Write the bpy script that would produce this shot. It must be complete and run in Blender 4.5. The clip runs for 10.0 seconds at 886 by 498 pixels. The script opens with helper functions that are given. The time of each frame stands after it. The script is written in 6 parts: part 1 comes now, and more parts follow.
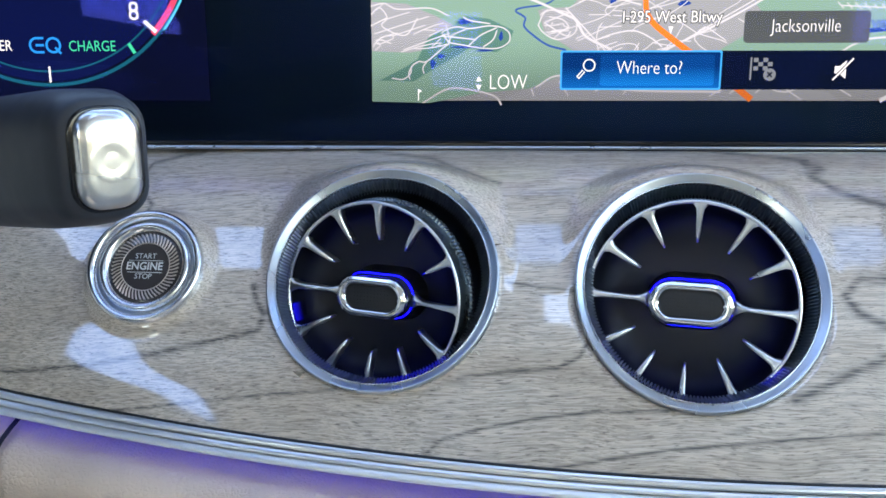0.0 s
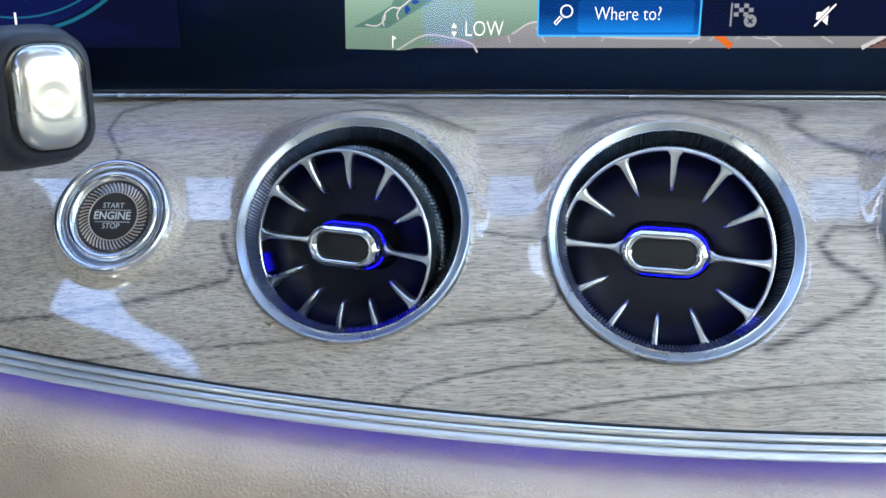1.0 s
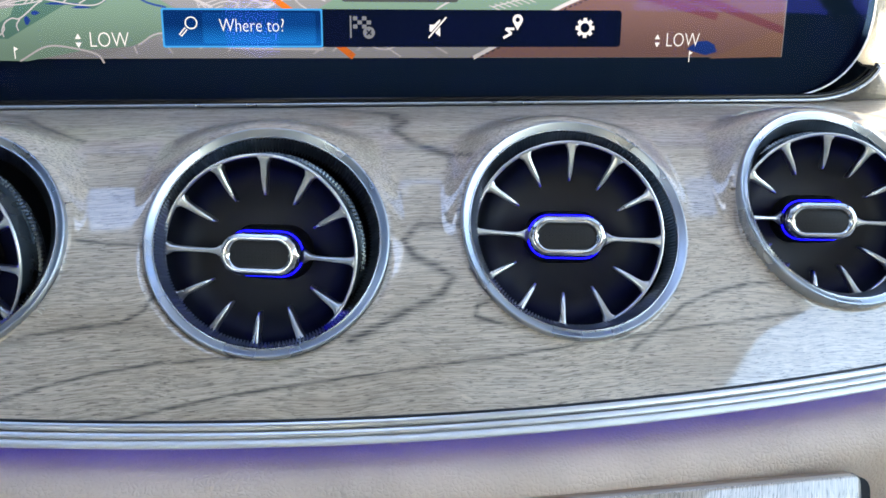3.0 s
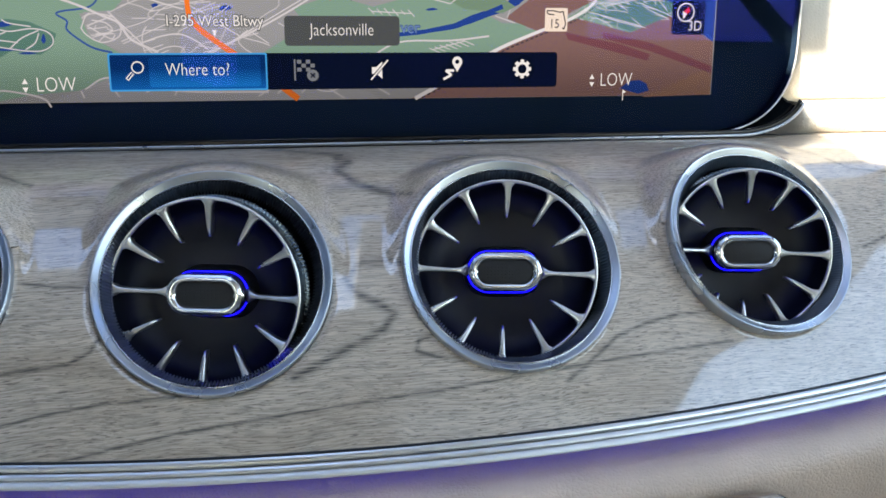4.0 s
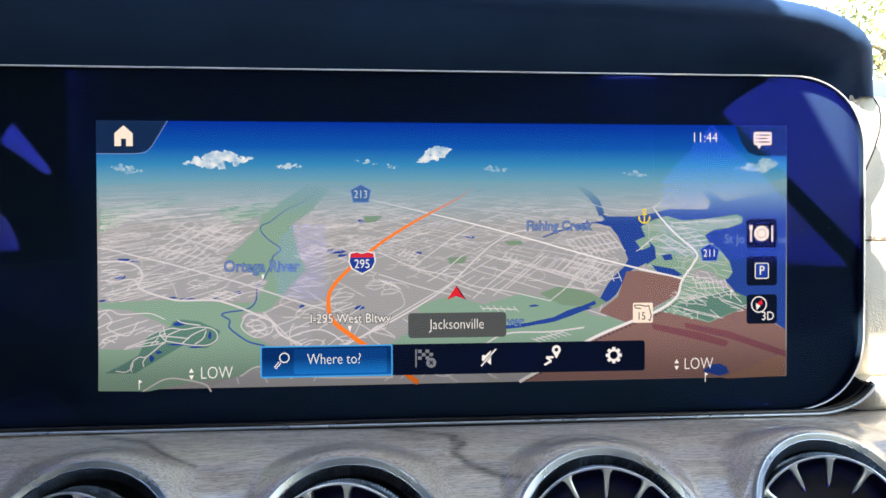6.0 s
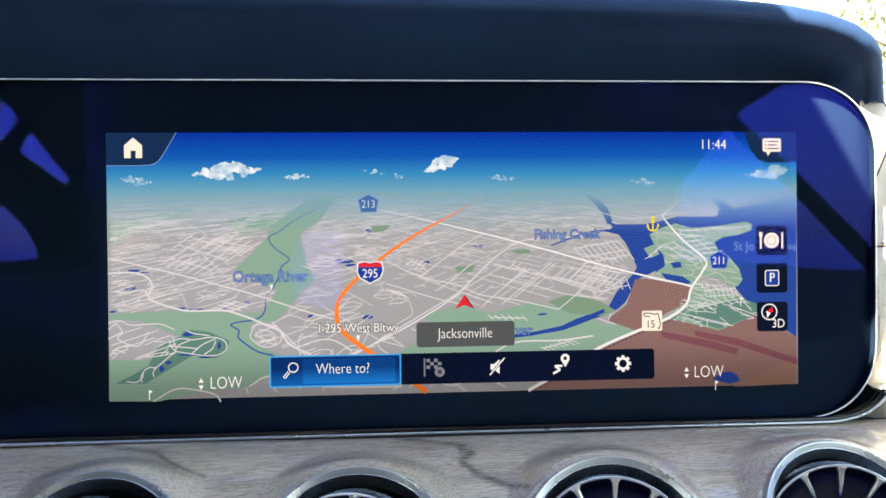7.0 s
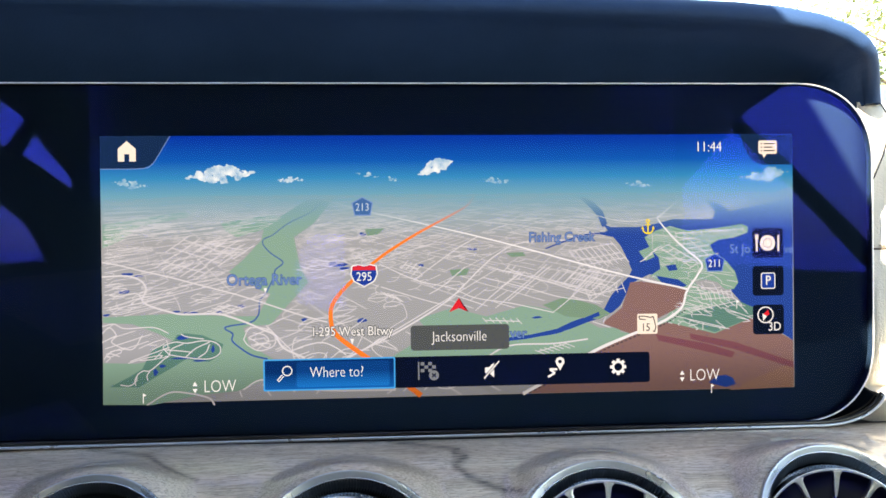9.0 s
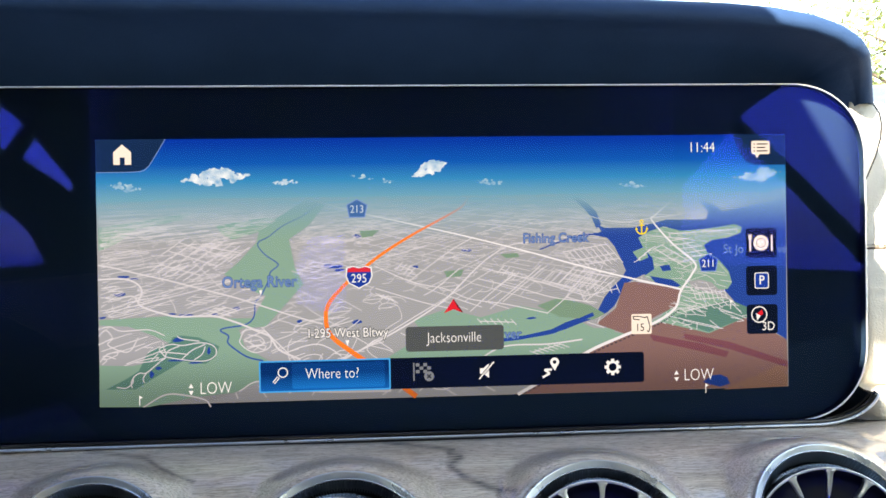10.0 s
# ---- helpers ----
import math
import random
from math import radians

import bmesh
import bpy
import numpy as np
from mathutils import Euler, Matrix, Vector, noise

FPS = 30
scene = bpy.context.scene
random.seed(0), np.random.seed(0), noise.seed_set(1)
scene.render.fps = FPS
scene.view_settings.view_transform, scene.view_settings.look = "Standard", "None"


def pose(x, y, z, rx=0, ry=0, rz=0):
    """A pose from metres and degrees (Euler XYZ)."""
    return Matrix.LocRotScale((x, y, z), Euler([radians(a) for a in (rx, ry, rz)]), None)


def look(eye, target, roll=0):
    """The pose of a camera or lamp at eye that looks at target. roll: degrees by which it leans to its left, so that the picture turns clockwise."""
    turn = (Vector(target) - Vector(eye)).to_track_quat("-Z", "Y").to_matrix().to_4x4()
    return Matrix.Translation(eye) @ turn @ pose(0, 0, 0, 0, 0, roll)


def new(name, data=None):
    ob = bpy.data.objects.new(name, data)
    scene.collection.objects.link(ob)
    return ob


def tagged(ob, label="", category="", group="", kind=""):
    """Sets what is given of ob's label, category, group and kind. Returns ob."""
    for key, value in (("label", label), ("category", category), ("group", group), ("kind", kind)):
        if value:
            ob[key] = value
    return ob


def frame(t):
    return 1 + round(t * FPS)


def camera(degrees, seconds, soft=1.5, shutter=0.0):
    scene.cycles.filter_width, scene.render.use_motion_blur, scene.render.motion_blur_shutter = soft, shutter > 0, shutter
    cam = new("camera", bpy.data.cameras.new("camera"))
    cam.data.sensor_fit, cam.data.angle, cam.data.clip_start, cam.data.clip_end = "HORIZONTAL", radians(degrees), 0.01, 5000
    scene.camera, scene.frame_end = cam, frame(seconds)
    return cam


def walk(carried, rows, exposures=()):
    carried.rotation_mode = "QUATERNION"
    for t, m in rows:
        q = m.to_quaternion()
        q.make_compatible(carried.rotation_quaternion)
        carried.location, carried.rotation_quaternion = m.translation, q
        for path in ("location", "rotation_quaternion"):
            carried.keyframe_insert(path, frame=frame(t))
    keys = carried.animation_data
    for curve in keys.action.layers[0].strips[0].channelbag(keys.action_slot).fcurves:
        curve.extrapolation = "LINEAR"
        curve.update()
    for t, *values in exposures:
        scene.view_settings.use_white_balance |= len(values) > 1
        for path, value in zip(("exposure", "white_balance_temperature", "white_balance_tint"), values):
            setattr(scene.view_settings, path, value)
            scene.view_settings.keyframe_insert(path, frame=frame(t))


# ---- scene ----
# Plan in decimetres round the middle of the navigation display, z up, y ahead; D() turns it into metres.
LIFT = 0.95
EXPO = 3.7
SCREEN_GAIN = 1.28 / 2**EXPO


def D(x, y, z):
    return Vector((x * 0.1, y * 0.1, z * 0.1 + LIFT))


cam = camera(52.5, 10.0, soft=1.6)
ROWS = [
    (0, (-1.075, -3.158, -0.346), (-1.162, -1.212, -0.797), -0.14),
    (0.5, (-1.079, -3.126, -0.378), (-1.178, -1.198, -0.903), -0.05),
    (1, (-1.005, -3.130, -0.383), (-1.082, -1.206, -0.922), -0.12),
    (1.5, (-0.825, -3.159, -0.373), (-0.844, -1.235, -0.920), -0.37),
    (2, (-0.668, -3.188, -0.363), (-0.605, -1.266, -0.911), -0.28),
    (2.5, (-0.481, -3.225, -0.368), (-0.314, -1.305, -0.902), 0.12),
    (3, (-0.294, -3.275, -0.368), (-0.026, -1.363, -0.890), 0.31),
    (3.2, (-0.222, -3.280, -0.377), (0.091, -1.372, -0.888), 0.40),
    (4.3, (-0.264, -3.472, -0.192), (0.089, -1.546, -0.602), -0.13),
    (4.5, (-0.343, -3.570, -0.083), (-0.028, -1.622, -0.408), -0.25),
    (4.7, (-0.392, -3.655, 0.008), (-0.102, -1.691, -0.235), -0.24),
    (5, (-0.438, -3.759, 0.086), (-0.182, -1.781, -0.061), -0.24),
    (5.5, (-0.450, -3.779, 0.085), (-0.229, -1.792, 0.022), -0.18),
    (6, (-0.426, -3.763, 0.079), (-0.228, -1.773, 0.047), -0.26),
    (7.5, (-0.380, -3.773, 0.100), (-0.230, -1.779, 0.082), -0.62),
    (8, (-0.371, -3.747, 0.102), (-0.222, -1.753, 0.079), -0.43),
    (8.5, (-0.345, -3.764, 0.091), (-0.191, -1.770, 0.082), -0.70),
    (9, (-0.337, -3.765, 0.098), (-0.190, -1.771, 0.083), -0.70),
    (9.5, (-0.334, -3.763, 0.089), (-0.186, -1.769, 0.073), -0.64),
    (10, (-0.311, -3.783, 0.098), (-0.166, -1.788, 0.086), -0.97),
]
walk(cam, [(t, look(D(*eye), D(*aim), roll)) for t, eye, aim, roll in ROWS], exposures=[(t, EXPO + stops, kelvin, 10) for t, stops, kelvin in ((0.0, 0.34, 6750), (1.5, 0.45, 6750), (2.6, 0.23, 6900), (3.2, -0.02, 7000), (4.5, -0.47, 7050), (5.5, -0.32, 7050), (7.5, -0.05, 7150), (10.0, -0.08, 7150))])

# ---- light ----
SUN_DIR = Vector((-0.42, -0.56, 0.71)).normalized()
world = bpy.data.worlds.new("sky")
scene.world = world
world.use_nodes = True
wn = world.node_tree.nodes
sky = wn.new("ShaderNodeTexSky")
sky.sky_type = "NISHITA"
sky.sun_disc = False
sky.dust_density, sky.ozone_density, sky.air_density = 0.4, 0.4, 1.2
sky.sun_elevation = math.asin(SUN_DIR.z)
sky.sun_rotation = math.atan2(SUN_DIR.x, SUN_DIR.y)
world.node_tree.links.new(sky.outputs[0], wn["Background"].inputs[0])
wn["Background"].inputs[1].default_value = 0.09
sun_data = bpy.data.lights.new("sun", "SUN")
sun_data.energy, sun_data.angle, sun_data.color = 2.4, radians(0.5), (1.0, 0.95, 0.87)
sun = new("sun", sun_data)
sun.matrix_world = look(SUN_DIR * 30, (0, 0, 0))


# ---- materials ----
class Mat:
    """A small wrapper for building node materials."""

    def __init__(self, name, color=(0.5, 0.5, 0.5), rough=0.5, metal=0.0, **more):
        self.m = bpy.data.materials.new(name)
        self.m.use_nodes = True
        self.t = self.m.node_tree
        self.b = self.t.nodes["Principled BSDF"]
        self.put("Base Color", (*color, 1))
        self.put("Roughness", rough)
        self.put("Metallic", metal)
        for key, value in more.items():
            self.put(key.replace("_", " "), value)

    def put(self, key, value):
        self.b.inputs[key].default_value = value

    def node(self, kind, **inputs):
        n = self.t.nodes.new(kind)
        for key, value in inputs.items():
            n.inputs[key.replace("_", " ")].default_value = value
        return n

    def link(self, a, b):
        self.t.links.new(a, b)

    def coords(self, scale=(1, 1, 1)):
        tc = self.t.nodes.new("ShaderNodeTexCoord")
        mp = self.t.nodes.new("ShaderNodeMapping")
        mp.inputs["Scale"].default_value = scale
        self.link(tc.outputs["Object"], mp.inputs["Vector"])
        return mp.outputs[0]

    def noise(self, scale, detail=3.0, stretch=(1, 1, 1), distortion=0.0):
        n = self.node("ShaderNodeTexNoise", Scale=scale, Detail=detail, Distortion=distortion)
        self.link(self.coords(stretch), n.inputs["Vector"])
        return n.outputs["Fac"]

    def ramp(self, fac, stops):
        r = self.t.nodes.new("ShaderNodeValToRGB")
        while len(r.color_ramp.elements) < len(stops):
            r.color_ramp.elements.new(0.5)
        for e, (at, c) in zip(r.color_ramp.elements, stops):
            e.position = at
            e.color = (*c, 1) if len(c) == 3 else c
        self.link(fac, r.inputs[0])
        return r.outputs[0]

    def mix(self, fac, a, b, mode="MIX"):
        n = self.t.nodes.new("ShaderNodeMix")
        n.data_type, n.blend_type = "RGBA", mode
        for sock, v in ((n.inputs[0], fac), (n.inputs[6], a), (n.inputs[7], b)):
            if isinstance(v, (int, float, tuple)):
                sock.default_value = (*v, 1) if isinstance(v, tuple) and len(v) == 3 else v
            else:
                self.link(v, sock)
        return n.outputs[2]

    def math(self, op, a, b=0.0):
        n = self.t.nodes.new("ShaderNodeMath")
        n.operation = op
        for sock, v in zip(n.inputs, (a, b)):
            if isinstance(v, (int, float)):
                sock.default_value = v
            else:
                self.link(v, sock)
        return n.outputs[0]

    def bump(self, height, strength, distance):
        n = self.node("ShaderNodeBump", Strength=strength, Distance=distance)
        self.link(height, n.inputs["Height"])
        self.link(n.outputs[0], self.b.inputs["Normal"])
        return n


def speckled(name, color, rough, metal=0.0, amount=0.12, scale=120.0, bump=0.0, distance=0.0003, bump_scale=900.0, **more):
    """A surface with fine variation of tone and gloss at two scales."""
    k = Mat(name, color, rough, metal, **more)
    big, fine = k.noise(scale * 0.12), k.noise(scale)
    both = k.math("ADD", k.math("MULTIPLY", big, 0.6), k.math("MULTIPLY", fine, 0.4))
    low, high = [tuple(c * f for c in color) for f in (1 - amount, 1 + amount)]
    k.link(k.ramp(both, [(0.3, low), (0.7, high)]), k.b.inputs["Base Color"])
    k.link(k.ramp(both, [(0.3, (rough * 0.85,) * 3), (0.7, (min(1, rough * 1.2),) * 3)]), k.b.inputs["Roughness"])
    if bump:
        k.bump(k.noise(bump_scale), bump, distance)
    return k.m


def emitter(name, color, strength=1.0):
    k = Mat(name, (0, 0, 0), 0.4)
    k.put("Emission Color", (*color, 1))
    k.put("Emission Strength", strength)
    return k.m


def leather(name, color, rough=0.5, grain=0.9):
    """Grained automotive leather: pebbled cells over soft unevenness."""
    k = Mat(name, color, rough)
    warp = k.node("ShaderNodeTexNoise", Scale=420.0, Detail=3.0)
    k.link(k.coords(), warp.inputs["Vector"])
    bend = k.t.nodes.new("ShaderNodeVectorMath")
    bend.operation = "MULTIPLY_ADD"
    k.link(warp.outputs["Color"], bend.inputs[0])
    bend.inputs[1].default_value = (0.0016, 0.0016, 0.0016)
    k.link(k.coords(), bend.inputs[2])
    cells = k.node("ShaderNodeTexVoronoi", Scale=640.0, Randomness=1.0)
    cells.feature = "DISTANCE_TO_EDGE"
    k.link(bend.outputs[0], cells.inputs["Vector"])
    crease = k.ramp(cells.outputs["Distance"], [(0.0, (0, 0, 0)), (0.16, (0.55, 0.55, 0.55)), (0.5, (1, 1, 1))])
    height = k.math("ADD", k.math("MULTIPLY", k.noise(1500.0, 2.0), 0.18), crease)
    low, high = [tuple(c * f for c in color) for f in (0.86, 1.07)]
    k.link(k.ramp(k.noise(30.0, 4.0), [(0.3, low), (0.7, high)]), k.b.inputs["Base Color"])
    k.bump(height, grain, 0.0003)
    return k.m


def wood_material(name="lacquered_grey_wood", upright=False):
    """Grey open-pored ash under clear lacquer: long wandering pores, fleck and the dark figure carried by the attribute 'figure'."""
    k = Mat(name, (0.45, 0.41, 0.36), 0.45)
    k.put("Coat Weight", 1.0)
    k.put("Coat Roughness", 0.05)
    k.put("Coat IOR", 1.88)
    at = k.t.nodes.new("ShaderNodeAttribute")
    at.attribute_name = "figure"
    # the grain runs along x (or y) and wanders a little
    tc = k.t.nodes.new("ShaderNodeTexCoord")
    wander = k.node("ShaderNodeTexNoise", Scale=26.0, Detail=2.0)
    k.link(tc.outputs["Object"], wander.inputs["Vector"])
    shift = k.t.nodes.new("ShaderNodeVectorMath")
    shift.operation = "MULTIPLY_ADD"
    k.link(wander.outputs["Color"], shift.inputs[0])
    shift.inputs[1].default_value = (0.0, 0.002, 0.006) if not upright else (0.006, 0.0, 0.002)
    k.link(tc.outputs["Object"], shift.inputs[2])

    def grain(scale, along, detail, distortion):
        mp = k.t.nodes.new("ShaderNodeMapping")
        mp.inputs["Scale"].default_value = (1, along, 1) if upright else (along, 1, 1)
        k.link(shift.outputs[0], mp.inputs["Vector"])
        n = k.node("ShaderNodeTexNoise", Scale=scale, Detail=detail, Distortion=distortion)
        k.link(mp.outputs[0], n.inputs["Vector"])
        return n.outputs["Fac"]

    pores, lines, fine, mid, flow = grain(2700.0, 0.10, 2.0, 0.3), grain(2400.0, 0.035, 3.0, 0.3), grain(4600.0, 0.05, 2.0, 0.2), grain(420.0, 0.08, 4.0, 0.6), grain(34.0, 0.3, 4.0, 1.2)
    tone = k.ramp(flow, [(0.28, (0.56, 0.45, 0.35)), (0.5, (0.66, 0.55, 0.445)), (0.74, (0.74, 0.635, 0.53))])
    tone = k.mix(0.4, tone, k.ramp(mid, [(0.33, (0.74, 0.72, 0.70)), (0.55, (1, 1, 1))]), "MULTIPLY")
    tone = k.mix(0.6, tone, k.ramp(lines, [(0.36, (0.42, 0.41, 0.40)), (0.58, (1.08, 1.08, 1.08))]), "MULTIPLY")
    tone = k.mix(0.7, tone, k.ramp(pores, [(0.33, (0.24, 0.23, 0.23)), (0.42, (1, 1, 1))]), "MULTIPLY")
    tone = k.mix(0.6, tone, k.ramp(fine, [(0.35, (0.74, 0.72, 0.70)), (0.5, (1, 1, 1)), (0.7, (1.08, 1.07, 1.05))]), "MULTIPLY")
    streak = k.ramp(grain(2000.0, 0.05, 3.0, 0.3), [(0.42, (1, 1, 1)), (0.58, (0.36, 0.36, 0.36))])
    dark = k.math("MULTIPLY", at.outputs["Fac"], streak)
    tone = k.mix(dark, tone, (0.055, 0.050, 0.048))
    k.link(tone, k.b.inputs["Base Color"])
    k.bump(k.math("ADD", pores, fine), 0.14, 0.00012)
    return k.m


def brushed(name, color, rough, scale=(1, 1, 1), amount=0.1):
    """Brushed or satin metal, with fine drawn lines and smears."""
    k = Mat(name, color, rough, 1.0)
    smear = k.noise(45.0, 3.0)
    k.link(k.ramp(smear, [(0.3, (rough * 0.75,) * 3), (0.75, (rough * 1.35,) * 3)]), k.b.inputs["Roughness"])
    k.bump(k.noise(2400.0, 2.0, scale), amount * 0.3, 0.00003)
    return k.m


WOOD = wood_material()
WOOD_UPRIGHT = wood_material("lacquered_grey_wood_upright", True)
CHROME = brushed("satin_chrome", (0.52, 0.555, 0.60), 0.30)
BRIGHT_STRIP = speckled("bright_strip_metal", (0.88, 0.88, 0.88), 0.33, 1.0, amount=0.03)
SATIN_STRIP = speckled("matt_strip_metal", (0.90, 0.885, 0.86), 0.5, 1.0, amount=0.03)
BUTTON_METAL = brushed("button_chrome", (0.84, 0.84, 0.85), 0.2)
POLISHED = brushed("polished_chrome", (0.84, 0.84, 0.85), 0.15)
FIN = brushed("satin_silver_fin", (0.88, 0.87, 0.85), 0.3)
SATIN = brushed("pearl_satin_metal", (0.76, 0.74, 0.71), 0.27)
KNURL = speckled("knurled_dark_metal", (0.46, 0.50, 0.56), 0.30, 1.0)
BLACK = speckled("black_plastic", (0.012, 0.012, 0.014), 0.4, bump=0.1)
DUCT = speckled("slate_duct_plastic", (0.040, 0.054, 0.070), 0.32)
SHELL = speckled("dark_satin_shell", (0.16, 0.19, 0.21), 0.28, 0.9)
BOWL = speckled("satin_black_bowl", (0.0018, 0.0026, 0.0055), 0.45)
GLOSS_BLACK = speckled("gloss_black_plastic", (0.006, 0.006, 0.008), 0.12)
GRIP = Mat("dotted_black_rubber", (0.016, 0.016, 0.018), 0.55).m
STALK = speckled("graphite_lacquer", (0.014, 0.0175, 0.027), 0.5, amount=0.08, bump=0.04)
HOOD = leather("black_dash_leather", (0.021, 0.050, 0.118), 0.6, 0.15)
HOOD.node_tree.nodes["Principled BSDF"].inputs["Specular IOR Level"].default_value = 0.15
CREAM = leather("cream_leather", (0.76, 0.70, 0.60), 0.5, 0.5)
TAN = leather("beige_leather", (0.76, 0.565, 0.42), 0.36, 0.6)
EDGE_BRONZE = brushed("bronze_edge", (0.45, 0.36, 0.27), 0.4)
SEAT_BACK = leather("grey_seat_leather", (0.34, 0.335, 0.33), 0.6, 0.5)
THREAD = speckled("beige_thread", (0.45, 0.4, 0.33), 0.7)
DARK_GAP = speckled("dark_gap", (0.01, 0.01, 0.01), 0.8)
PALE_LINING = speckled("pale_headliner_fabric", (0.40, 0.39, 0.37), 0.9, scale=300)
# this black also stands in for shade on the driver's-side walls
HEADLINER_AND_SHADE = speckled("black_headliner_fabric_and_shade", (0.03, 0.03, 0.032), 0.9, scale=300)
CARPET = speckled("grey_carpet", (0.34, 0.335, 0.33), 0.95, scale=400, bump=0.5)
AMBIENT = emitter("ambient_light_violet", (0.012, 0.002, 1.0), 0.068)
BLUE_LED = emitter("blue_led", (0.0, 0.0, 1.0), 0.6)


def painted_glow():
    """Painted glow: emission for blue light leaking from the rim, fading inside the bowl."""
    k = Mat("blue_painted_glow", (0.002, 0.002, 0.01), 0.4)
    k.put("Emission Color", (0.002, 0.0, 1.0, 1))
    tc = k.t.nodes.new("ShaderNodeTexCoord")
    flat, far = k.t.nodes.new("ShaderNodeVectorMath"), k.t.nodes.new("ShaderNodeVectorMath")
    flat.operation, far.operation = "MULTIPLY", "LENGTH"
    flat.inputs[1].default_value = (1, 1, 0)
    k.link(tc.outputs["Object"], flat.inputs[0])
    k.link(flat.outputs[0], far.inputs[0])
    fade = k.t.nodes.new("ShaderNodeMapRange")
    fade.interpolation_type = "SMOOTHSTEP"
    for name, value in (("From Min", 0.0277), ("From Max", 0.0288), ("To Min", 0.0), ("To Max", 0.05)):
        fade.inputs[name].default_value = value
    k.link(far.outputs["Value"], fade.inputs["Value"])
    k.link(fade.outputs[0], k.b.inputs["Emission Strength"])
    return k.m


BLUE_GLOW = painted_glow()


# ---- mesh helpers ----
def obj(name, verts, faces, material, parent=None, smooth=True, label=""):
    me = bpy.data.meshes.new(name)
    me.from_pydata([tuple(v) for v in verts], [], faces)
    me.materials.append(material)
    if smooth:
        me.polygons.foreach_set("use_smooth", [True] * len(me.polygons))
    me.validate()
    ob = new(name, me)
    if parent:
        ob.parent = parent
    if label:
        tagged(ob, label)
    return ob


def part(name, bm, material, parent, label="", smooth=True):
    me = bpy.data.meshes.new(name)
    bmesh.ops.recalc_face_normals(bm, faces=bm.faces)
    bm.to_mesh(me)
    bm.free()
    me.materials.append(material)
    if smooth:
        me.polygons.foreach_set("use_smooth", [True] * len(me.polygons))
    ob = new(name, me)
    ob.parent = parent
    if label:
        tagged(ob, label)
    return ob


def holder(name, m, label, category, group="", kind=""):
    ob = new(name)
    ob.empty_display_size = 0.02
    ob.matrix_world = m
    return tagged(ob, label, category, group, kind)


def lathe(profile, steps=96, closed=False):
    """A turned shape about z from (radius, height) pairs."""
    bm = bmesh.new()
    rings = []
    for r, h in profile:
        rings.append([bm.verts.new((r * math.cos(a), r * math.sin(a), h)) for a in (2 * math.pi * i / steps for i in range(steps))])
    pairs = list(zip(rings, rings[1:])) + ([(rings[-1], rings[0])] if closed else [])
    for a, b in pairs:
        for i in range(steps):
            j = (i + 1) % steps
            bm.faces.new((a[i], a[j], b[j], b[i]))
    return bm


def loft(rows, closed=False):
    """A skin over rows of points."""
    bm = bmesh.new()
    grid = [[bm.verts.new(p) for p in row] for row in rows]
    n = len(grid[0])
    for a, b in zip(grid, grid[1:]):
        for i in range(n if closed else n - 1):
            j = (i + 1) % n
            bm.faces.new((a[i], a[j], b[j], b[i]))
    return bm


def capped(rows):
    """A closed skin over closed rows, with both ends filled."""
    bm = loft(rows, True)
    bm.verts.ensure_lookup_table()
    n = len(rows[0])
    bm.faces.new([bm.verts[i] for i in range(n)])
    bm.faces.new([bm.verts[len(rows) * n - n + i] for i in range(n)])
    return bm


def rounded(w, h, r, steps=8, power=2.0):
    """A rounded rectangle's outline about the origin, half sizes w and h, counter-clockwise."""
    pts = []
    for k in range(4):
        cx, cy = ((w - r, h - r), (-(w - r), h - r), (-(w - r), -(h - r)), (w - r, -(h - r)))[k]
        for i in range(steps + 1):
            a = math.pi / 2 * (k + i / steps)
            c, s = math.cos(a), math.sin(a)
            pts.append((cx + r * math.copysign(abs(c) ** (2 / power), c), cy + r * math.copysign(abs(s) ** (2 / power), s)))
    return pts


def tube(name, pts, radius, material, parent=None, label="", sides=6, closed=False):
    """A round bar along points."""
    pts = [Vector(p) for p in pts]
    n, rows, side = len(pts), [], None
    for i, p in enumerate(pts):
        a, b = (pts[(i - 1) % n], pts[(i + 1) % n]) if closed else (pts[max(i - 1, 0)], pts[min(i + 1, n - 1)])
        d = (b - a).normalized()
        if side is None:
            side = d.orthogonal().normalized()
        side = (side - d * side.dot(d)).normalized()
        up = d.cross(side)
        rows.append([p + radius * (math.cos(2 * math.pi * k / sides) * side + math.sin(2 * math.pi * k / sides) * up) for k in range(sides)])
    if closed:
        rows.append(rows[0])
        bm = loft(rows, True)
        bmesh.ops.remove_doubles(bm, verts=bm.verts, dist=1e-7)
    else:
        bm = capped(rows)
    return part(name, bm, material, parent, label)


def block(x0, x1, y0, y1, z0, z1):
    """A plain box given in plan units."""
    bm = bmesh.new()
    bmesh.ops.create_cube(bm, size=1.0)
    a, b = D(x0, y0, z0), D(x1, y1, z1)
    for v in bm.verts:
        v.co = Vector([(a[i] + b[i]) / 2 + v.co[i] * (b[i] - a[i]) for i in range(3)])
    return bm


def smooth01(v):
    v = min(1.0, max(0.0, v))
    return v * v * (3 - 2 * v)


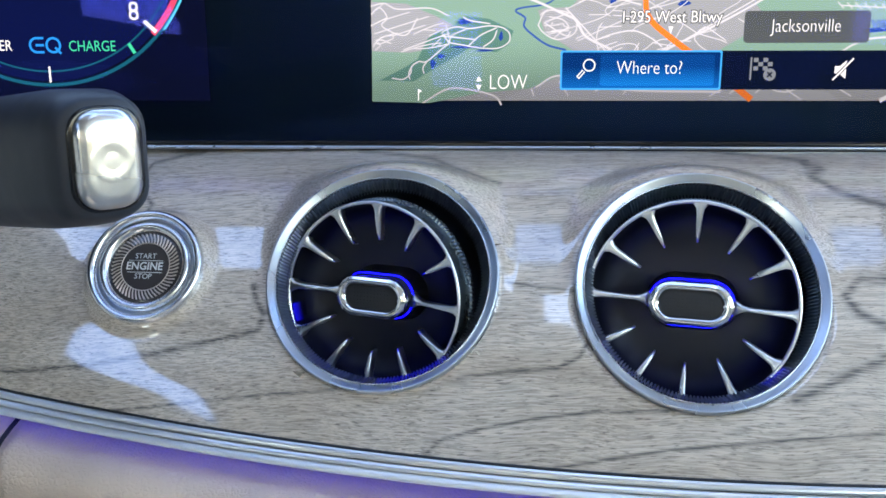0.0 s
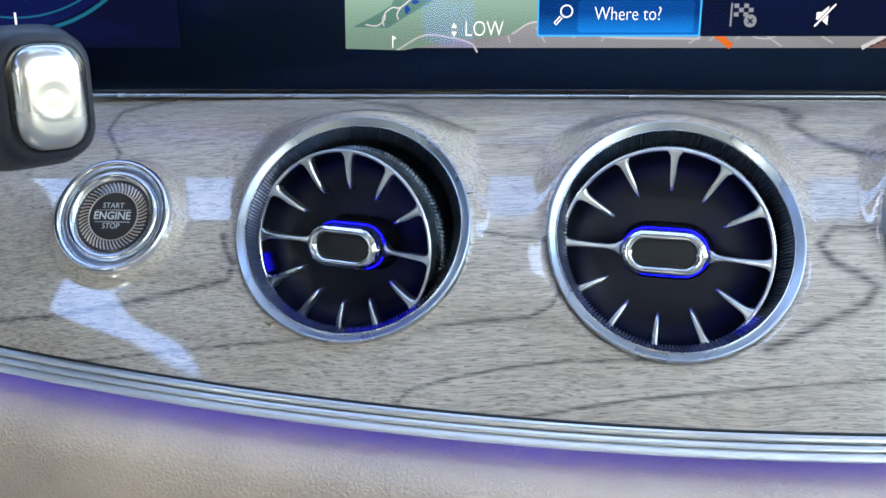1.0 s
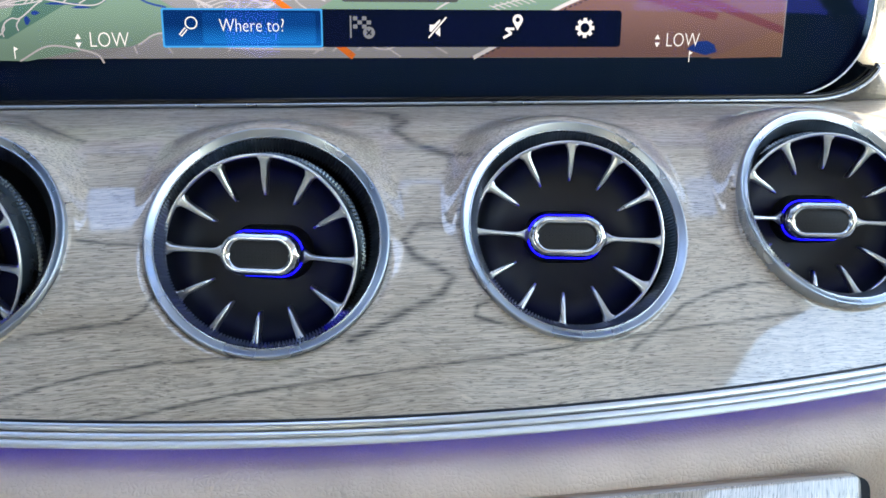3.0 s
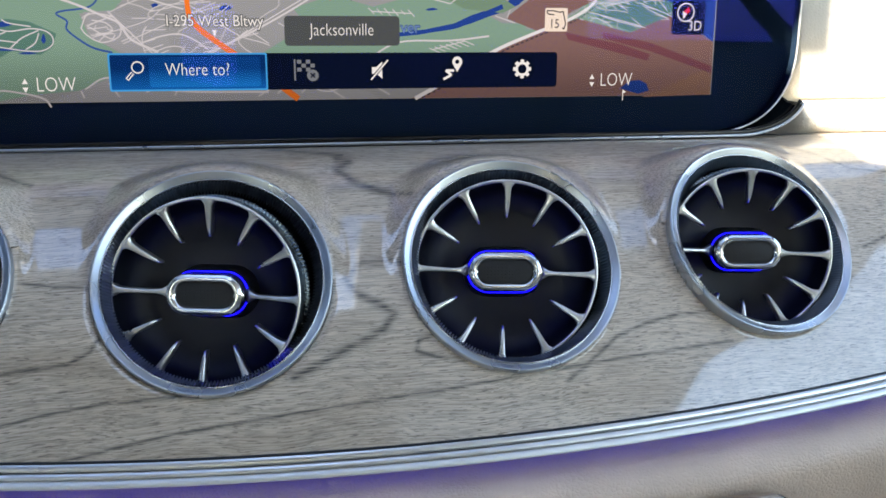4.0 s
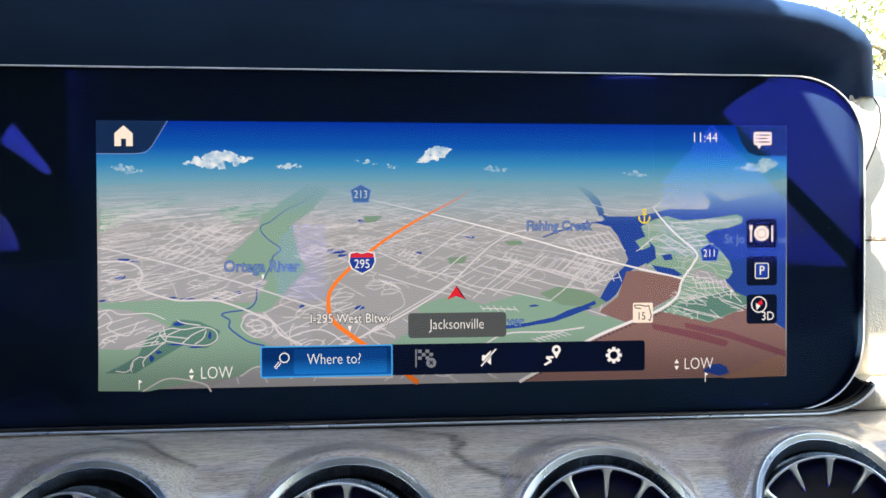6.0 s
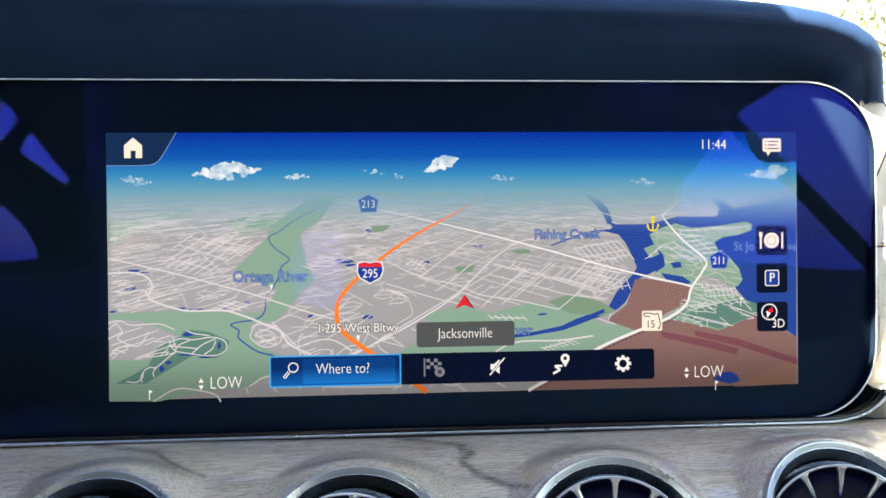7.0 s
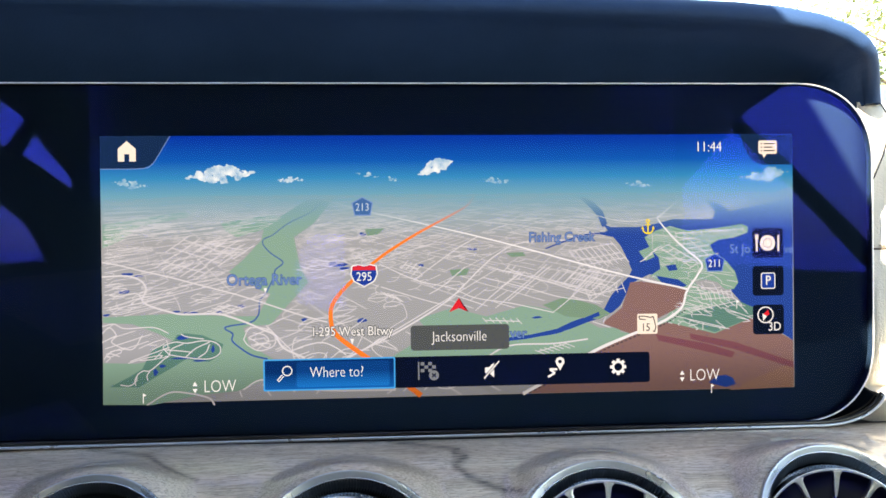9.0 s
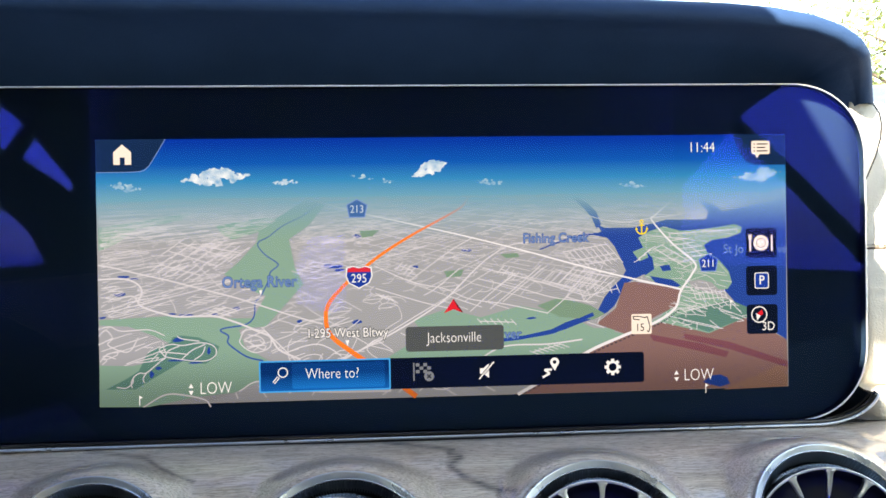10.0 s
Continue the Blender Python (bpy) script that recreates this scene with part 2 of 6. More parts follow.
# ---- the wood panel's form ----
PROFILE_Z = [-1.495, -1.46, -1.31, -1.155, -1.04, -0.93, -0.83, -0.76, -0.72, -0.703]
PROFILE_Y = [-0.936, -0.918, -0.84, -0.75, -0.66, -0.56, -0.45, -0.33, -0.2, -0.06]
FINE_Z = np.linspace(-1.75, -0.60, 461)
FINE_Y = np.interp(FINE_Z, [-1.75, *PROFILE_Z, -0.60], [-1.067, *PROFILE_Y, 0.75])
FINE_Y = np.concatenate([FINE_Y[:1].repeat(30), FINE_Y, FINE_Y[-1:].repeat(30)])
KERNEL = np.exp(-((np.arange(-30, 31) / 13.0) ** 2))
FINE_Y = np.convolve(FINE_Y, KERNEL / KERNEL.sum(), "valid")
R_VENT = 0.357
# centre, yaw, upward tilt and size of each vent's ring, then the turbine's yaw, tilt and place within the ring
VENTS = [
    ((-1.371, -0.612, -1.021), -5.2, 33.1, 0.969, -20.3, 7.3, (-0.037, -0.050, -0.050)),
    ((-0.450, -0.660, -1.034), -1.8, 33.3, 1.003, -14.4, 11.5, (-0.029, -0.043, -0.018)),
    ((0.487, -0.660, -1.023), 1.9, 34.1, 1.002, -11.0, 15.5, (-0.022, -0.021, -0.029)),
    ((1.382, -0.600, -0.990), 7.8, 35.8, 0.970, -10.0, 10.5, (-0.038, -0.038, -0.040)),
]
BUTTON = ((-2.096, -0.557, -1.010), -3.0, 31.6)


def strip_z(x):
    return -1.503 + 0.0207 * x * x


def wood_y(x, z):
    return float(np.interp(z, FINE_Z, FINE_Y)) + 0.03 * x * x


def axes_of(yaw, tilt):
    """Right, up and outward of a face turned by yaw and tilted upward, in degrees."""
    a, b = radians(yaw), radians(tilt)
    n = Vector((math.sin(a) * math.cos(b), -math.cos(a) * math.cos(b), math.sin(b)))
    u = Vector((0, 0, 1)).cross(n).normalized()
    return u, n.cross(u), n


def face_pose(centre, yaw, tilt):
    u, v, n = axes_of(yaw, tilt)
    m = Matrix((u, v, n)).transposed().to_4x4()
    m.translation = D(*centre)
    return m



# ---- the dashboard's wood panel ----
FIGURE = [
    (0.016, [(-2.7, -1.33), (-2.43, -1.31), (-2.21, -1.28), (-2.02, -1.24), (-1.85, -1.2), (-1.73, -1.17), (-1.72, -1.13), (-1.75, -1.09), (-1.76, -1.06)]),
    (0.009, [(-2.16, -1.4), (-1.89, -1.36), (-1.67, -1.33), (-1.45, -1.31)]),
    (0.010, [(-1.23, -1.46), (-1.18, -1.42), (-1.07, -1.39), (-0.92, -1.36), (-0.76, -1.34), (-0.5, -1.33), (-0.32, -1.32)]),
    (0.010, [(-0.89, -1.48), (-0.6, -1.43), (-0.36, -1.405), (-0.13, -1.385), (0.2, -1.36), (0.55, -1.33), (0.82, -1.31), (1.2, -1.29)]),
    (0.011, [(-1.14, -1.27), (-1.0, -1.25), (-0.87, -1.24), (-0.8, -1.21), (-0.77, -1.16)]),
    (0.008, [(-1.5, -0.715), (-1.4, -0.72), (-1.24, -0.73), (-1.13, -0.76), (-1.02, -0.785)]),
    (0.011, [(-2.05, -0.725), (-2.1, -0.73), (-2.2, -0.75), (-2.21, -0.8), (-2.14, -0.86), (-2.2, -0.95)]),
    (0.008, [(-1.01, -1.03), (-0.92, -1.04), (-0.8, -1.05)]),
    (0.022, [(-0.04, -0.735), (0.0, -0.742), (-0.05, -0.76), (0.0, -0.79), (0.09, -0.82), (0.18, -0.84)]),
    (0.006, [(-0.3, -0.712), (-0.15, -0.72), (-0.02, -0.728)]),
    (0.024, [(0.13, -1.01), (0.0, -1.01), (-0.05, -1.05), (-0.02, -1.09), (0.05, -1.12), (0.09, -1.15), (0.05, -1.19), (-0.05, -1.23), (-0.12, -1.26), (-0.22, -1.3)]),
    (0.012, [(0.22, -1.21), (0.16, -1.22), (0.15, -1.25), (0.21, -1.27), (0.3, -1.285)]),
    (0.014, [(0.62, -1.36), (0.69, -1.32), (0.8, -1.25), (0.9, -1.22), (1.03, -1.2), (1.15, -1.2)]),
    (0.009, [(1.7, -0.74), (1.79, -0.76), (1.9, -0.81), (2.1, -0.83), (2.6, -0.84)]),
    (0.010, [(1.8, -1.05), (2.0, -1.0), (2.3, -0.98), (2.9, -0.97)]),
]


def build_wood_panel():
    nx, nz, x0, x1 = 860, 190, -3.3, 3.3
    xs = np.linspace(x0, x1, nx)
    s = np.linspace(0, 1, nz)
    bottom = -1.503 + 0.0207 * xs**2
    z = bottom[:, None] + (-0.711 - bottom)[:, None] * s[None]
    x = np.repeat(xs[:, None], nz, 1)
    y = np.interp(z, FINE_Z, FINE_Y) + 0.03 * x**2
    flat = np.stack([x, z], -1).reshape(-1, 2)
    pts = np.stack([x, y, z], -1).reshape(-1, 3)
    cut = np.zeros(len(pts), bool)
    rings = [(c, yaw, tilt, R_VENT * size, 0.115, -0.012, 1.0) for c, yaw, tilt, size, *_ in VENTS] + [(*BUTTON, 0.173, 0.05, -0.004, 0.0)]
    for c, yaw, tilt, r, reach, sink, hold in rings:
        u, v, n = [np.array(w) for w in axes_of(yaw, tilt)]
        rel = pts - np.array(c)
        d = np.hypot(rel @ u, rel @ v)
        low = np.clip(-(rel @ v) / r, 0, 1)
        high = np.clip(((rel @ v) / r + 0.25) / 0.75, 0, 1)
        high = high * high * (3 - 2 * high)
        span = reach * (1 - hold * (0.5 - 0.7 * np.clip((rel @ v) / r, 0, 1) ** 2))
        w = np.clip((r + span - d) / span, 0, 1)
        w = w * w * (3 - 2 * w) * (1 - hold * (1 - high))
        lip = np.clip((r + 0.024 - d) / 0.024, 0, 1)
        w = np.where(rel @ n > sink, np.maximum(w, lip * lip * (3 - 2 * lip)), w)
        near = np.abs(rel @ n) < 0.4
        pts = pts + (((sink - rel @ n) * w * near)[:, None]) * n
        cut |= (d < r - 0.005) & near
        rim = near & ~cut & (d < r + 0.011)
        grow = np.where(rim, (r + 0.0025) / np.maximum(d, 0.01) - 1, 0)[:, None]
        pts = pts + grow * ((rel @ u)[:, None] * u + (rel @ v)[:, None] * v)
    figure = np.zeros(len(pts))
    for width, line in FIGURE:
        for a, b in zip(line, line[1:]):
            a, b = np.array(a), np.array(b)
            k = np.clip(((flat - a) @ (b - a)) / ((b - a) @ (b - a)), 0, 1)
            off = flat - a - k[:, None] * (b - a)
            d = np.hypot(off[:, 0] * 0.75, off[:, 1])
            figure = np.maximum(figure, np.exp(-((d / (width * 0.46)) ** 2)))
    index = np.arange(nx * nz).reshape(nx, nz)
    quads = np.stack([index[:-1, :-1], index[1:, :-1], index[1:, 1:], index[:-1, 1:]], -1).reshape(-1, 4)
    quads = quads[~cut[quads].any(1)]
    pts = pts * 0.1 + np.array([0, 0, LIFT])
    ob = obj("dashboard_trim", pts.tolist(), quads.tolist(), WOOD)
    layer = ob.data.attributes.new("figure", "FLOAT", "POINT")
    layer.data.foreach_set("value", figure.astype(np.float32))
    thick = ob.modifiers.new("thickness", "SOLIDIFY")
    thick.thickness, thick.offset = 0.0025, -1.0
    return tagged(ob, "glossy lacquered grey ash wood trim panel across the dashboard", "dashboard trim")


build_wood_panel()


# ---- air vents ----
def toothed(profile, teeth, depth):
    """A turned band whose face is cut into fine teeth."""
    bm = bmesh.new()
    steps, rings = teeth * 4, []
    for r, h in profile:
        ring = []
        for i in range(steps):
            a = 2 * math.pi * i / steps
            k = r + (depth if i % 4 < 2 else -depth)
            ring.append(bm.verts.new((k * math.cos(a), k * math.sin(a), h)))
        rings.append(ring)
    for a, b in zip(rings, rings[1:]):
        for i in range(steps):
            j = (i + 1) % steps
            bm.faces.new((a[i], a[j], b[j], b[i]))
    return bm


def dm(profile):
    return [(r * 0.1, h * 0.1) for r, h in profile]


def arc_band(r0, z0, r1, z1, start, end, steps=24):
    """A strip along part of a circle, between two radii and heights."""
    rows = []
    for i in range(steps + 1):
        a = radians(start + (end - start) * i / steps)
        rows.append([(r * math.cos(a) * 0.1, r * math.sin(a) * 0.1, z * 0.1) for r, z in ((r0, z0), (r1, z1))])
    return loft(rows)


def fin(stations, turn):
    """One turbine blade from (radius, half width, height of its bright edge) stations, with its depth behind."""
    rows = []
    for r, half, top in stations:
        back = top - 0.035
        rows.append([(r * 0.1, y * 0.1, z * 0.1) for y, z in ((-half, back), (-half, top - 0.003), (-half * 0.5, top), (half * 0.5, top), (half, top - 0.003), (half, back))])
    bm = capped(rows)
    bmesh.ops.rotate(bm, verts=bm.verts, cent=(0, 0, 0), matrix=Matrix.Rotation(turn, 3, "Z"))
    return bm


# blades flare where they join the rim; the two level ones flare again at the hub
BLADE = ((0.2905, 0.0300, 0.002), (0.284, 0.0190, 0.001), (0.274, 0.0118, -0.001), (0.255, 0.0092, -0.005), (0.225, 0.0078, -0.012), (0.195, 0.0056, -0.022), (0.176, 0.0026, -0.033))
LEVEL_BLADE = ((0.2905, 0.0300, 0.002), (0.284, 0.0180, 0.001), (0.274, 0.0108, -0.001), (0.25, 0.0082, -0.005), (0.20, 0.0062, -0.014), (0.16, 0.0060, -0.024), (0.142, 0.0095, -0.030), (0.130, 0.0170, -0.036), (0.118, 0.0240, -0.042))


def stadium(w, h, z, steps=10):
    return [(x * 0.1, y * 0.1, z * 0.1) for x, y in rounded(w, h, h, steps)]


def build_vent(centre, yaw, tilt, size, disc_yaw, disc_tilt, inset, place, glows=(), duct_glows=()):
    m = face_pose(centre, yaw, tilt) @ Matrix.Scale(size, 4)
    vent = holder("air_vent", m, "round chrome turbine air vent, " + place, "air vent", "round dashboard vents")
    part("bezel", lathe(dm([(0.352, -0.05), (0.3575, -0.03), (0.3588, -0.002), (0.3582, 0.0045), (0.3562, 0.0085), (0.3535, 0.0100), (0.3508, 0.0088), (0.3470, 0.0062), (0.3400, 0.0015), (0.3345, -0.0020), (0.3318, -0.0040)]), 128), CHROME, vent, "satin chrome outer ring")
    part("bead", lathe(dm([(0.3320, -0.004), (0.3312, -0.0005), (0.3298, 0.0003), (0.3285, -0.0010), (0.3280, -0.005)]), 128), POLISHED, vent, "thin polished bead")
    part("knurled_ring", toothed(dm([(0.3280, -0.004), (0.3245, -0.0085), (0.3065, -0.039), (0.3050, -0.046)]), 190, 0.00055), KNURL, vent, "dark finely knurled metal ring", smooth=False)
    part("duct", lathe(dm([(0.305, -0.045), (0.333, -0.05), (0.345, -0.10), (0.345, -0.19), (0.32, -0.30), (0.02, -0.36), (0.0005, -0.36)])), DUCT, vent)
    u, v, n = axes_of(disc_yaw, disc_tilt)
    place_in = Matrix((u, v, n)).transposed().to_4x4()
    place_in.translation = m @ (Vector(inset) * 0.1 / size)
    place_in = place_in @ Matrix.Scale(size, 4)
    turbine = part("turbine", lathe(dm([(0.2875, -0.003), (0.2845, -0.03), (0.274, -0.07), (0.25, -0.105), (0.20, -0.13), (0.1, -0.14), (0.0005, -0.14)])), BOWL, vent, "swivelling black turbine with silver blades")
    turbine.matrix_local = m.inverted() @ place_in
    part("shell", lathe(dm([(0.2960, -0.004), (0.2965, -0.04), (0.2955, -0.065), (0.292, -0.10), (0.275, -0.145), (0.22, -0.18)])), SHELL, turbine)
    part("rim", lathe(dm([(0.2865, -0.006), (0.2960, -0.006), (0.2978, -0.001), (0.2970, 0.0035), (0.2935, 0.0050), (0.2895, 0.0035), (0.2870, 0.0)]), 128, closed=True), FIN, turbine, "thin silver rim")
    part("inner_ring", toothed(dm([(0.2950, -0.080), (0.3030, -0.084), (0.3050, -0.091), (0.3035, -0.102), (0.2900, -0.110)]), 150, 0.00016), SHELL, turbine, "thin knurled ring behind the rim", smooth=False)
    for i in range(12):
        part("blade", fin(BLADE if i % 6 else LEVEL_BLADE, math.pi / 6 * i - 0.035), FIN, turbine)
    # emissive arcs stand in for LED light falling on bowl and knurled ring
    for start, end in glows:
        part("painted_glow", arc_band(0.2735, -0.064, 0.2862, -0.008, start, end), BLUE_GLOW, turbine, "blue glow painted on the edge inside the bowl")
    for start, end in duct_glows:
        part("painted_glow", arc_band(0.3040, -0.0465, 0.3120, -0.0265, start, end), BLUE_GLOW, vent, "blue glow painted under the knurled ring")
    part("hub", capped([stadium(w, h, z) for w, h, z in ((0.135, 0.085, -0.14), (0.122, 0.072, -0.075), (0.118, 0.066, -0.050), (0.108, 0.052, -0.044), (0.108, 0.052, -0.02))]), BLACK, turbine)
    led = [Vector(p) for p in stadium(0.119, 0.066, -0.055)]
    tube("light_ring", led, 0.00034, BLUE_LED, turbine, "glowing blue light ring", closed=True)
    knob_rows = [stadium(w, h, z) for w, h, z in ((0.106, 0.050, -0.030), (0.1165, 0.0605, -0.026), (0.1195, 0.0640, -0.015), (0.1190, 0.0635, -0.006), (0.1150, 0.0600, 0.003), (0.1120, 0.0570, 0.0035), (0.1100, 0.0550, 0.0065), (0.1040, 0.0490, 0.0090), (0.0970, 0.0430, 0.0070), (0.0905, 0.0395, 0.001), (0.0880, 0.0375, -0.005))]
    knob = part("knob", loft(knob_rows, True), POLISHED, turbine, "polished chrome oval knob frame")
    part("grip", capped([stadium(w, h, z) for w, h, z in ((0.089, 0.038, -0.009), (0.089, 0.038, -0.0035), (0.083, 0.033, -0.0010))]), GRIP, knob, "black dotted rubber inlay")
    dots = bmesh.new()
    for ix in range(-6, 7):
        for iy in range(-2, 3):
            if abs(ix) < 6 or abs(iy) < 2:
                bmesh.ops.create_icosphere(dots, subdivisions=1, radius=0.00022, matrix=Matrix.Translation((ix * 0.00115, iy * 0.0011, -0.00008)))
    part("dots", dots, GRIP, knob)
    return vent


GLOWS = [([(190, 202)], [(-88, -48)]), ([], [(-60, -45)]), ([], []), ([], [])]
for place, v, g in zip(("turbine turned aside, by the start button", "its turbine turned slightly aside", "its turbine facing nearly straight ahead", "beneath the rounded end of the display"), VENTS, GLOWS):
    build_vent(*v, place, *g)


# ---- text ----
def text(name, words, size, m, material, parent=None, squeeze=1.0, align="CENTER", label="", weight=0.0):
    """Words as a flat mesh in the built-in font; m stands at the words' middle, x along them, z towards the reader."""
    cu = bpy.data.curves.new(name, "FONT")
    cu.body, cu.size, cu.align_x, cu.align_y, cu.offset = words, size, align, "CENTER", weight
    cu.resolution_u = 3
    tmp = bpy.data.objects.new(name, cu)
    scene.collection.objects.link(tmp)
    me = bpy.data.meshes.new_from_object(tmp.evaluated_get(bpy.context.evaluated_depsgraph_get()))
    bpy.data.objects.remove(tmp)
    bpy.data.curves.remove(cu)
    me.transform(m @ Matrix.Diagonal((squeeze, 1, 1, 1)))
    me.materials.clear()
    me.materials.append(material)
    me.name = name
    ob = new(name, me)
    if parent:
        ob.parent = parent
    if label:
        tagged(ob, label)
    return ob


# ---- start button ----
SMOKED = speckled("smoked_gloss_face", (0.045, 0.038, 0.038), 0.1)
TAUPE = speckled("taupe_ribbed_metal", (0.58, 0.49, 0.44), 0.35, 0.6)
PRINT = speckled("pale_print", (0.62, 0.60, 0.58), 0.5)


def build_button():
    b = holder("start_button", face_pose(*BUTTON) @ Matrix.Scale(1.035, 4), "round chrome engine start button with black face, in the wood trim", "start button")
    part("outer_ring", lathe(dm([(0.168, -0.04), (0.174, -0.01), (0.173, 0.006), (0.166, 0.017), (0.157, 0.018), (0.149, 0.008), (0.145, -0.006)])), BUTTON_METAL, b, "polished chrome outer ring")
    part("groove", lathe(dm([(0.146, -0.006), (0.141, -0.012), (0.137, -0.006)])), KNURL, b)
    part("inner_ring", lathe(dm([(0.138, -0.006), (0.135, 0.008), (0.127, 0.015), (0.118, 0.012), (0.110, 0.001), (0.107, -0.008)])), BUTTON_METAL, b, "polished chrome inner ring")
    part("face", lathe(dm([(0.109, -0.006), (0.104, -0.003), (0.05, -0.001), (0.0005, -0.001)])), SMOKED, b, "glossy smoked black face")
    for i in range(52):
        bm = bmesh.new()
        row = []
        for r, a, w in ((0.0725, 0.0, 0.0022), (0.086, 0.05, 0.003), (0.1015, 0.13, 0.0036)):
            c = Vector((r * math.cos(a), r * math.sin(a), 0))
            side = Vector((-math.sin(a), math.cos(a), 0)) * w
            row.append([(c + side + Vector((0, 0, -0.004))) * 0.1, (c + Vector((0, 0, 0.003))) * 0.1, (c - side + Vector((0, 0, -0.004))) * 0.1])
        bm = loft(row)
        bmesh.ops.rotate(bm, verts=bm.verts, cent=(0, 0, 0), matrix=Matrix.Rotation(2 * math.pi * i / 52, 3, "Z"))
        part("rib", bm, TAUPE, b)
    part("rib_edge", lathe(dm([(0.074, -0.002), (0.0725, 0.002), (0.071, -0.002)])), TAUPE, b)
    for words, size, y in (("START", 0.0023, 0.0031), ("ENGINE", 0.0033, 0.0), ("STOP", 0.0023, -0.0031)):
        text("lettering", words, size, pose(-0.0002, y, 0.00005), PRINT, b, 0.95, weight=0.00006 if words == "ENGINE" else 0)
    for y in (0.0018, -0.0018):
        part("line", capped([[(sx * 0.0052, y + sy * 0.00007, z) for sx, sy in ((1, 1), (-1, 1), (-1, -1), (1, -1))] for z in (-0.0001, 0.00005)]), PRINT, b)


build_button()


# ---- chrome strip, ambient light and the leather below ----
def strip_point(x):
    z = strip_z(x)
    return Vector((x, wood_y(x, z), z))


def sweep(offsets, x0=-3.3, x1=3.3, n=160):
    """Rows along the dashboard's lower line; offsets are (out towards the seats, up)."""
    rows = []
    for i in range(n + 1):
        x = x0 + (x1 - x0) * i / n
        p = strip_point(x)
        rows.append([D(p.x, p.y - o, p.z + h) for o, h in offsets])
    return rows


strip = holder("chrome_strip", Matrix.Identity(4), "satin chrome ribbed strip along the lower edge of the wood trim", "trim strip")
part("rib", capped(sweep([(-0.03, 0.006), (0.001, 0.006), (0.006, 0.0035), (0.016, -0.0105), (0.0145, -0.0125), (-0.03, -0.0125)])), BRIGHT_STRIP, strip)
part("band", capped(sweep([(-0.03, -0.0170), (0.013, -0.0170), (0.0180, -0.0186), (0.0225, -0.0225), (0.0270, -0.0295), (0.0255, -0.0315), (-0.03, -0.0315)])), BRIGHT_STRIP, strip)
part("lower_band", capped(sweep([(-0.03, -0.0350), (0.026, -0.0350), (0.034, -0.0370), (0.045, -0.0495), (0.042, -0.0525), (-0.03, -0.0525)])), SATIN_STRIP, strip, "matt silver lower band")
part("groove_backing", capped(sweep([(-0.03, -0.002), (0.004, -0.004), (0.008, -0.034), (0.016, -0.040), (-0.03, -0.040)])), BLACK, strip, "dark grooves between the ribs")
part("upper_gap", capped(sweep([(-0.03, 0.0105), (0.0030, 0.0105), (0.0030, 0.0066), (-0.03, 0.0066)])), BLACK, strip, "dark gap under the wood")
tagged(part("ambient_light", capped(sweep([(-0.080, -0.0510), (0.010, -0.0510), (0.010, -0.0545), (-0.080, -0.0545)])), AMBIENT, None), "violet ambient light line hidden under the chrome strip", "ambient light")


def build_lower_leather():
    """Padded beige dashboard front, split by a seam near the driver's end."""
    profile = [(-0.12, -0.041), (-0.12, -0.075), (-0.105, -0.094), (-0.05, -0.108), (0.0, -0.117), (0.05, -0.129), (0.085, -0.143), (0.11, -0.162), (0.126, -0.186), (0.132, -0.218), (0.129, -0.28), (0.105, -0.42), (0.045, -0.68), (-0.05, -1.1), (-0.1, -2.2)]
    left = part("dashboard_padding", loft(sweep(profile, -3.3, -2.515, 24)), TAN, None)
    right = part("dashboard_padding", loft(sweep(profile, -2.495, 3.3, 140)), TAN, None)
    gap = part("seam_gap", loft(sweep([(o - 0.012, h) for o, h in profile], -2.53, -2.48, 2)), DARK_GAP, None)
    gap.parent = right
    for ob in (left, right):
        thick = ob.modifiers.new("thickness", "SOLIDIFY")
        thick.thickness, thick.offset = 0.0012, -1.0
        tagged(ob, "padded beige grained leather dashboard front under the chrome strip", "dashboard padding")


build_lower_leather()


# ---- display glass, hood and passenger side ----
GLASS_R, GLASS_T, GLASS_B, GLASS_L = 1.802, 0.758, -0.692, -4.4


def glass_outline(grow=0.0, y=0.0, steps=14):
    w, h = (GLASS_R - GLASS_L) / 2 + grow, (GLASS_T - GLASS_B) / 2 + grow
    cx, cz = (GLASS_R + GLASS_L) / 2, (GLASS_T + GLASS_B) / 2
    return [D(cx + a, y, cz + b) for a, b in rounded(w, h, 0.34 + grow, steps, 2.25)]


def glass_material():
    k = Mat("coated_display_glass", (0, 0, 0), 0.0)
    out = k.t.nodes["Material Output"]
    clear = k.t.nodes.new("ShaderNodeBsdfTransparent")
    gloss = k.node("ShaderNodeBsdfGlossy", Color=(0.028, 0.046, 0.54, 1), Roughness=0.0)
    fres = k.node("ShaderNodeFresnel", IOR=1.62)
    mix = k.t.nodes.new("ShaderNodeMixShader")
    k.link(fres.outputs[0], mix.inputs[0])
    k.link(clear.outputs[0], mix.inputs[1])
    k.link(gloss.outputs[0], mix.inputs[2])
    k.link(mix.outputs[0], out.inputs[0])
    return k.m


BEZEL = Mat("black_display_bezel", (0.0185, 0.037, 0.066), 0.9, Specular_IOR_Level=0.0).m
display = holder("widescreen_display", D(0, 0, 0) and Matrix.Translation(D(0, 0, 0)), "wide glass-fronted dashboard display showing a navigation map and dials, switched on", "display screen")


def under(ob, parent):
    """Hang ob under parent and keep its place."""
    ob.parent = parent
    ob.matrix_parent_inverse = parent.matrix_world.inverted()
    return ob


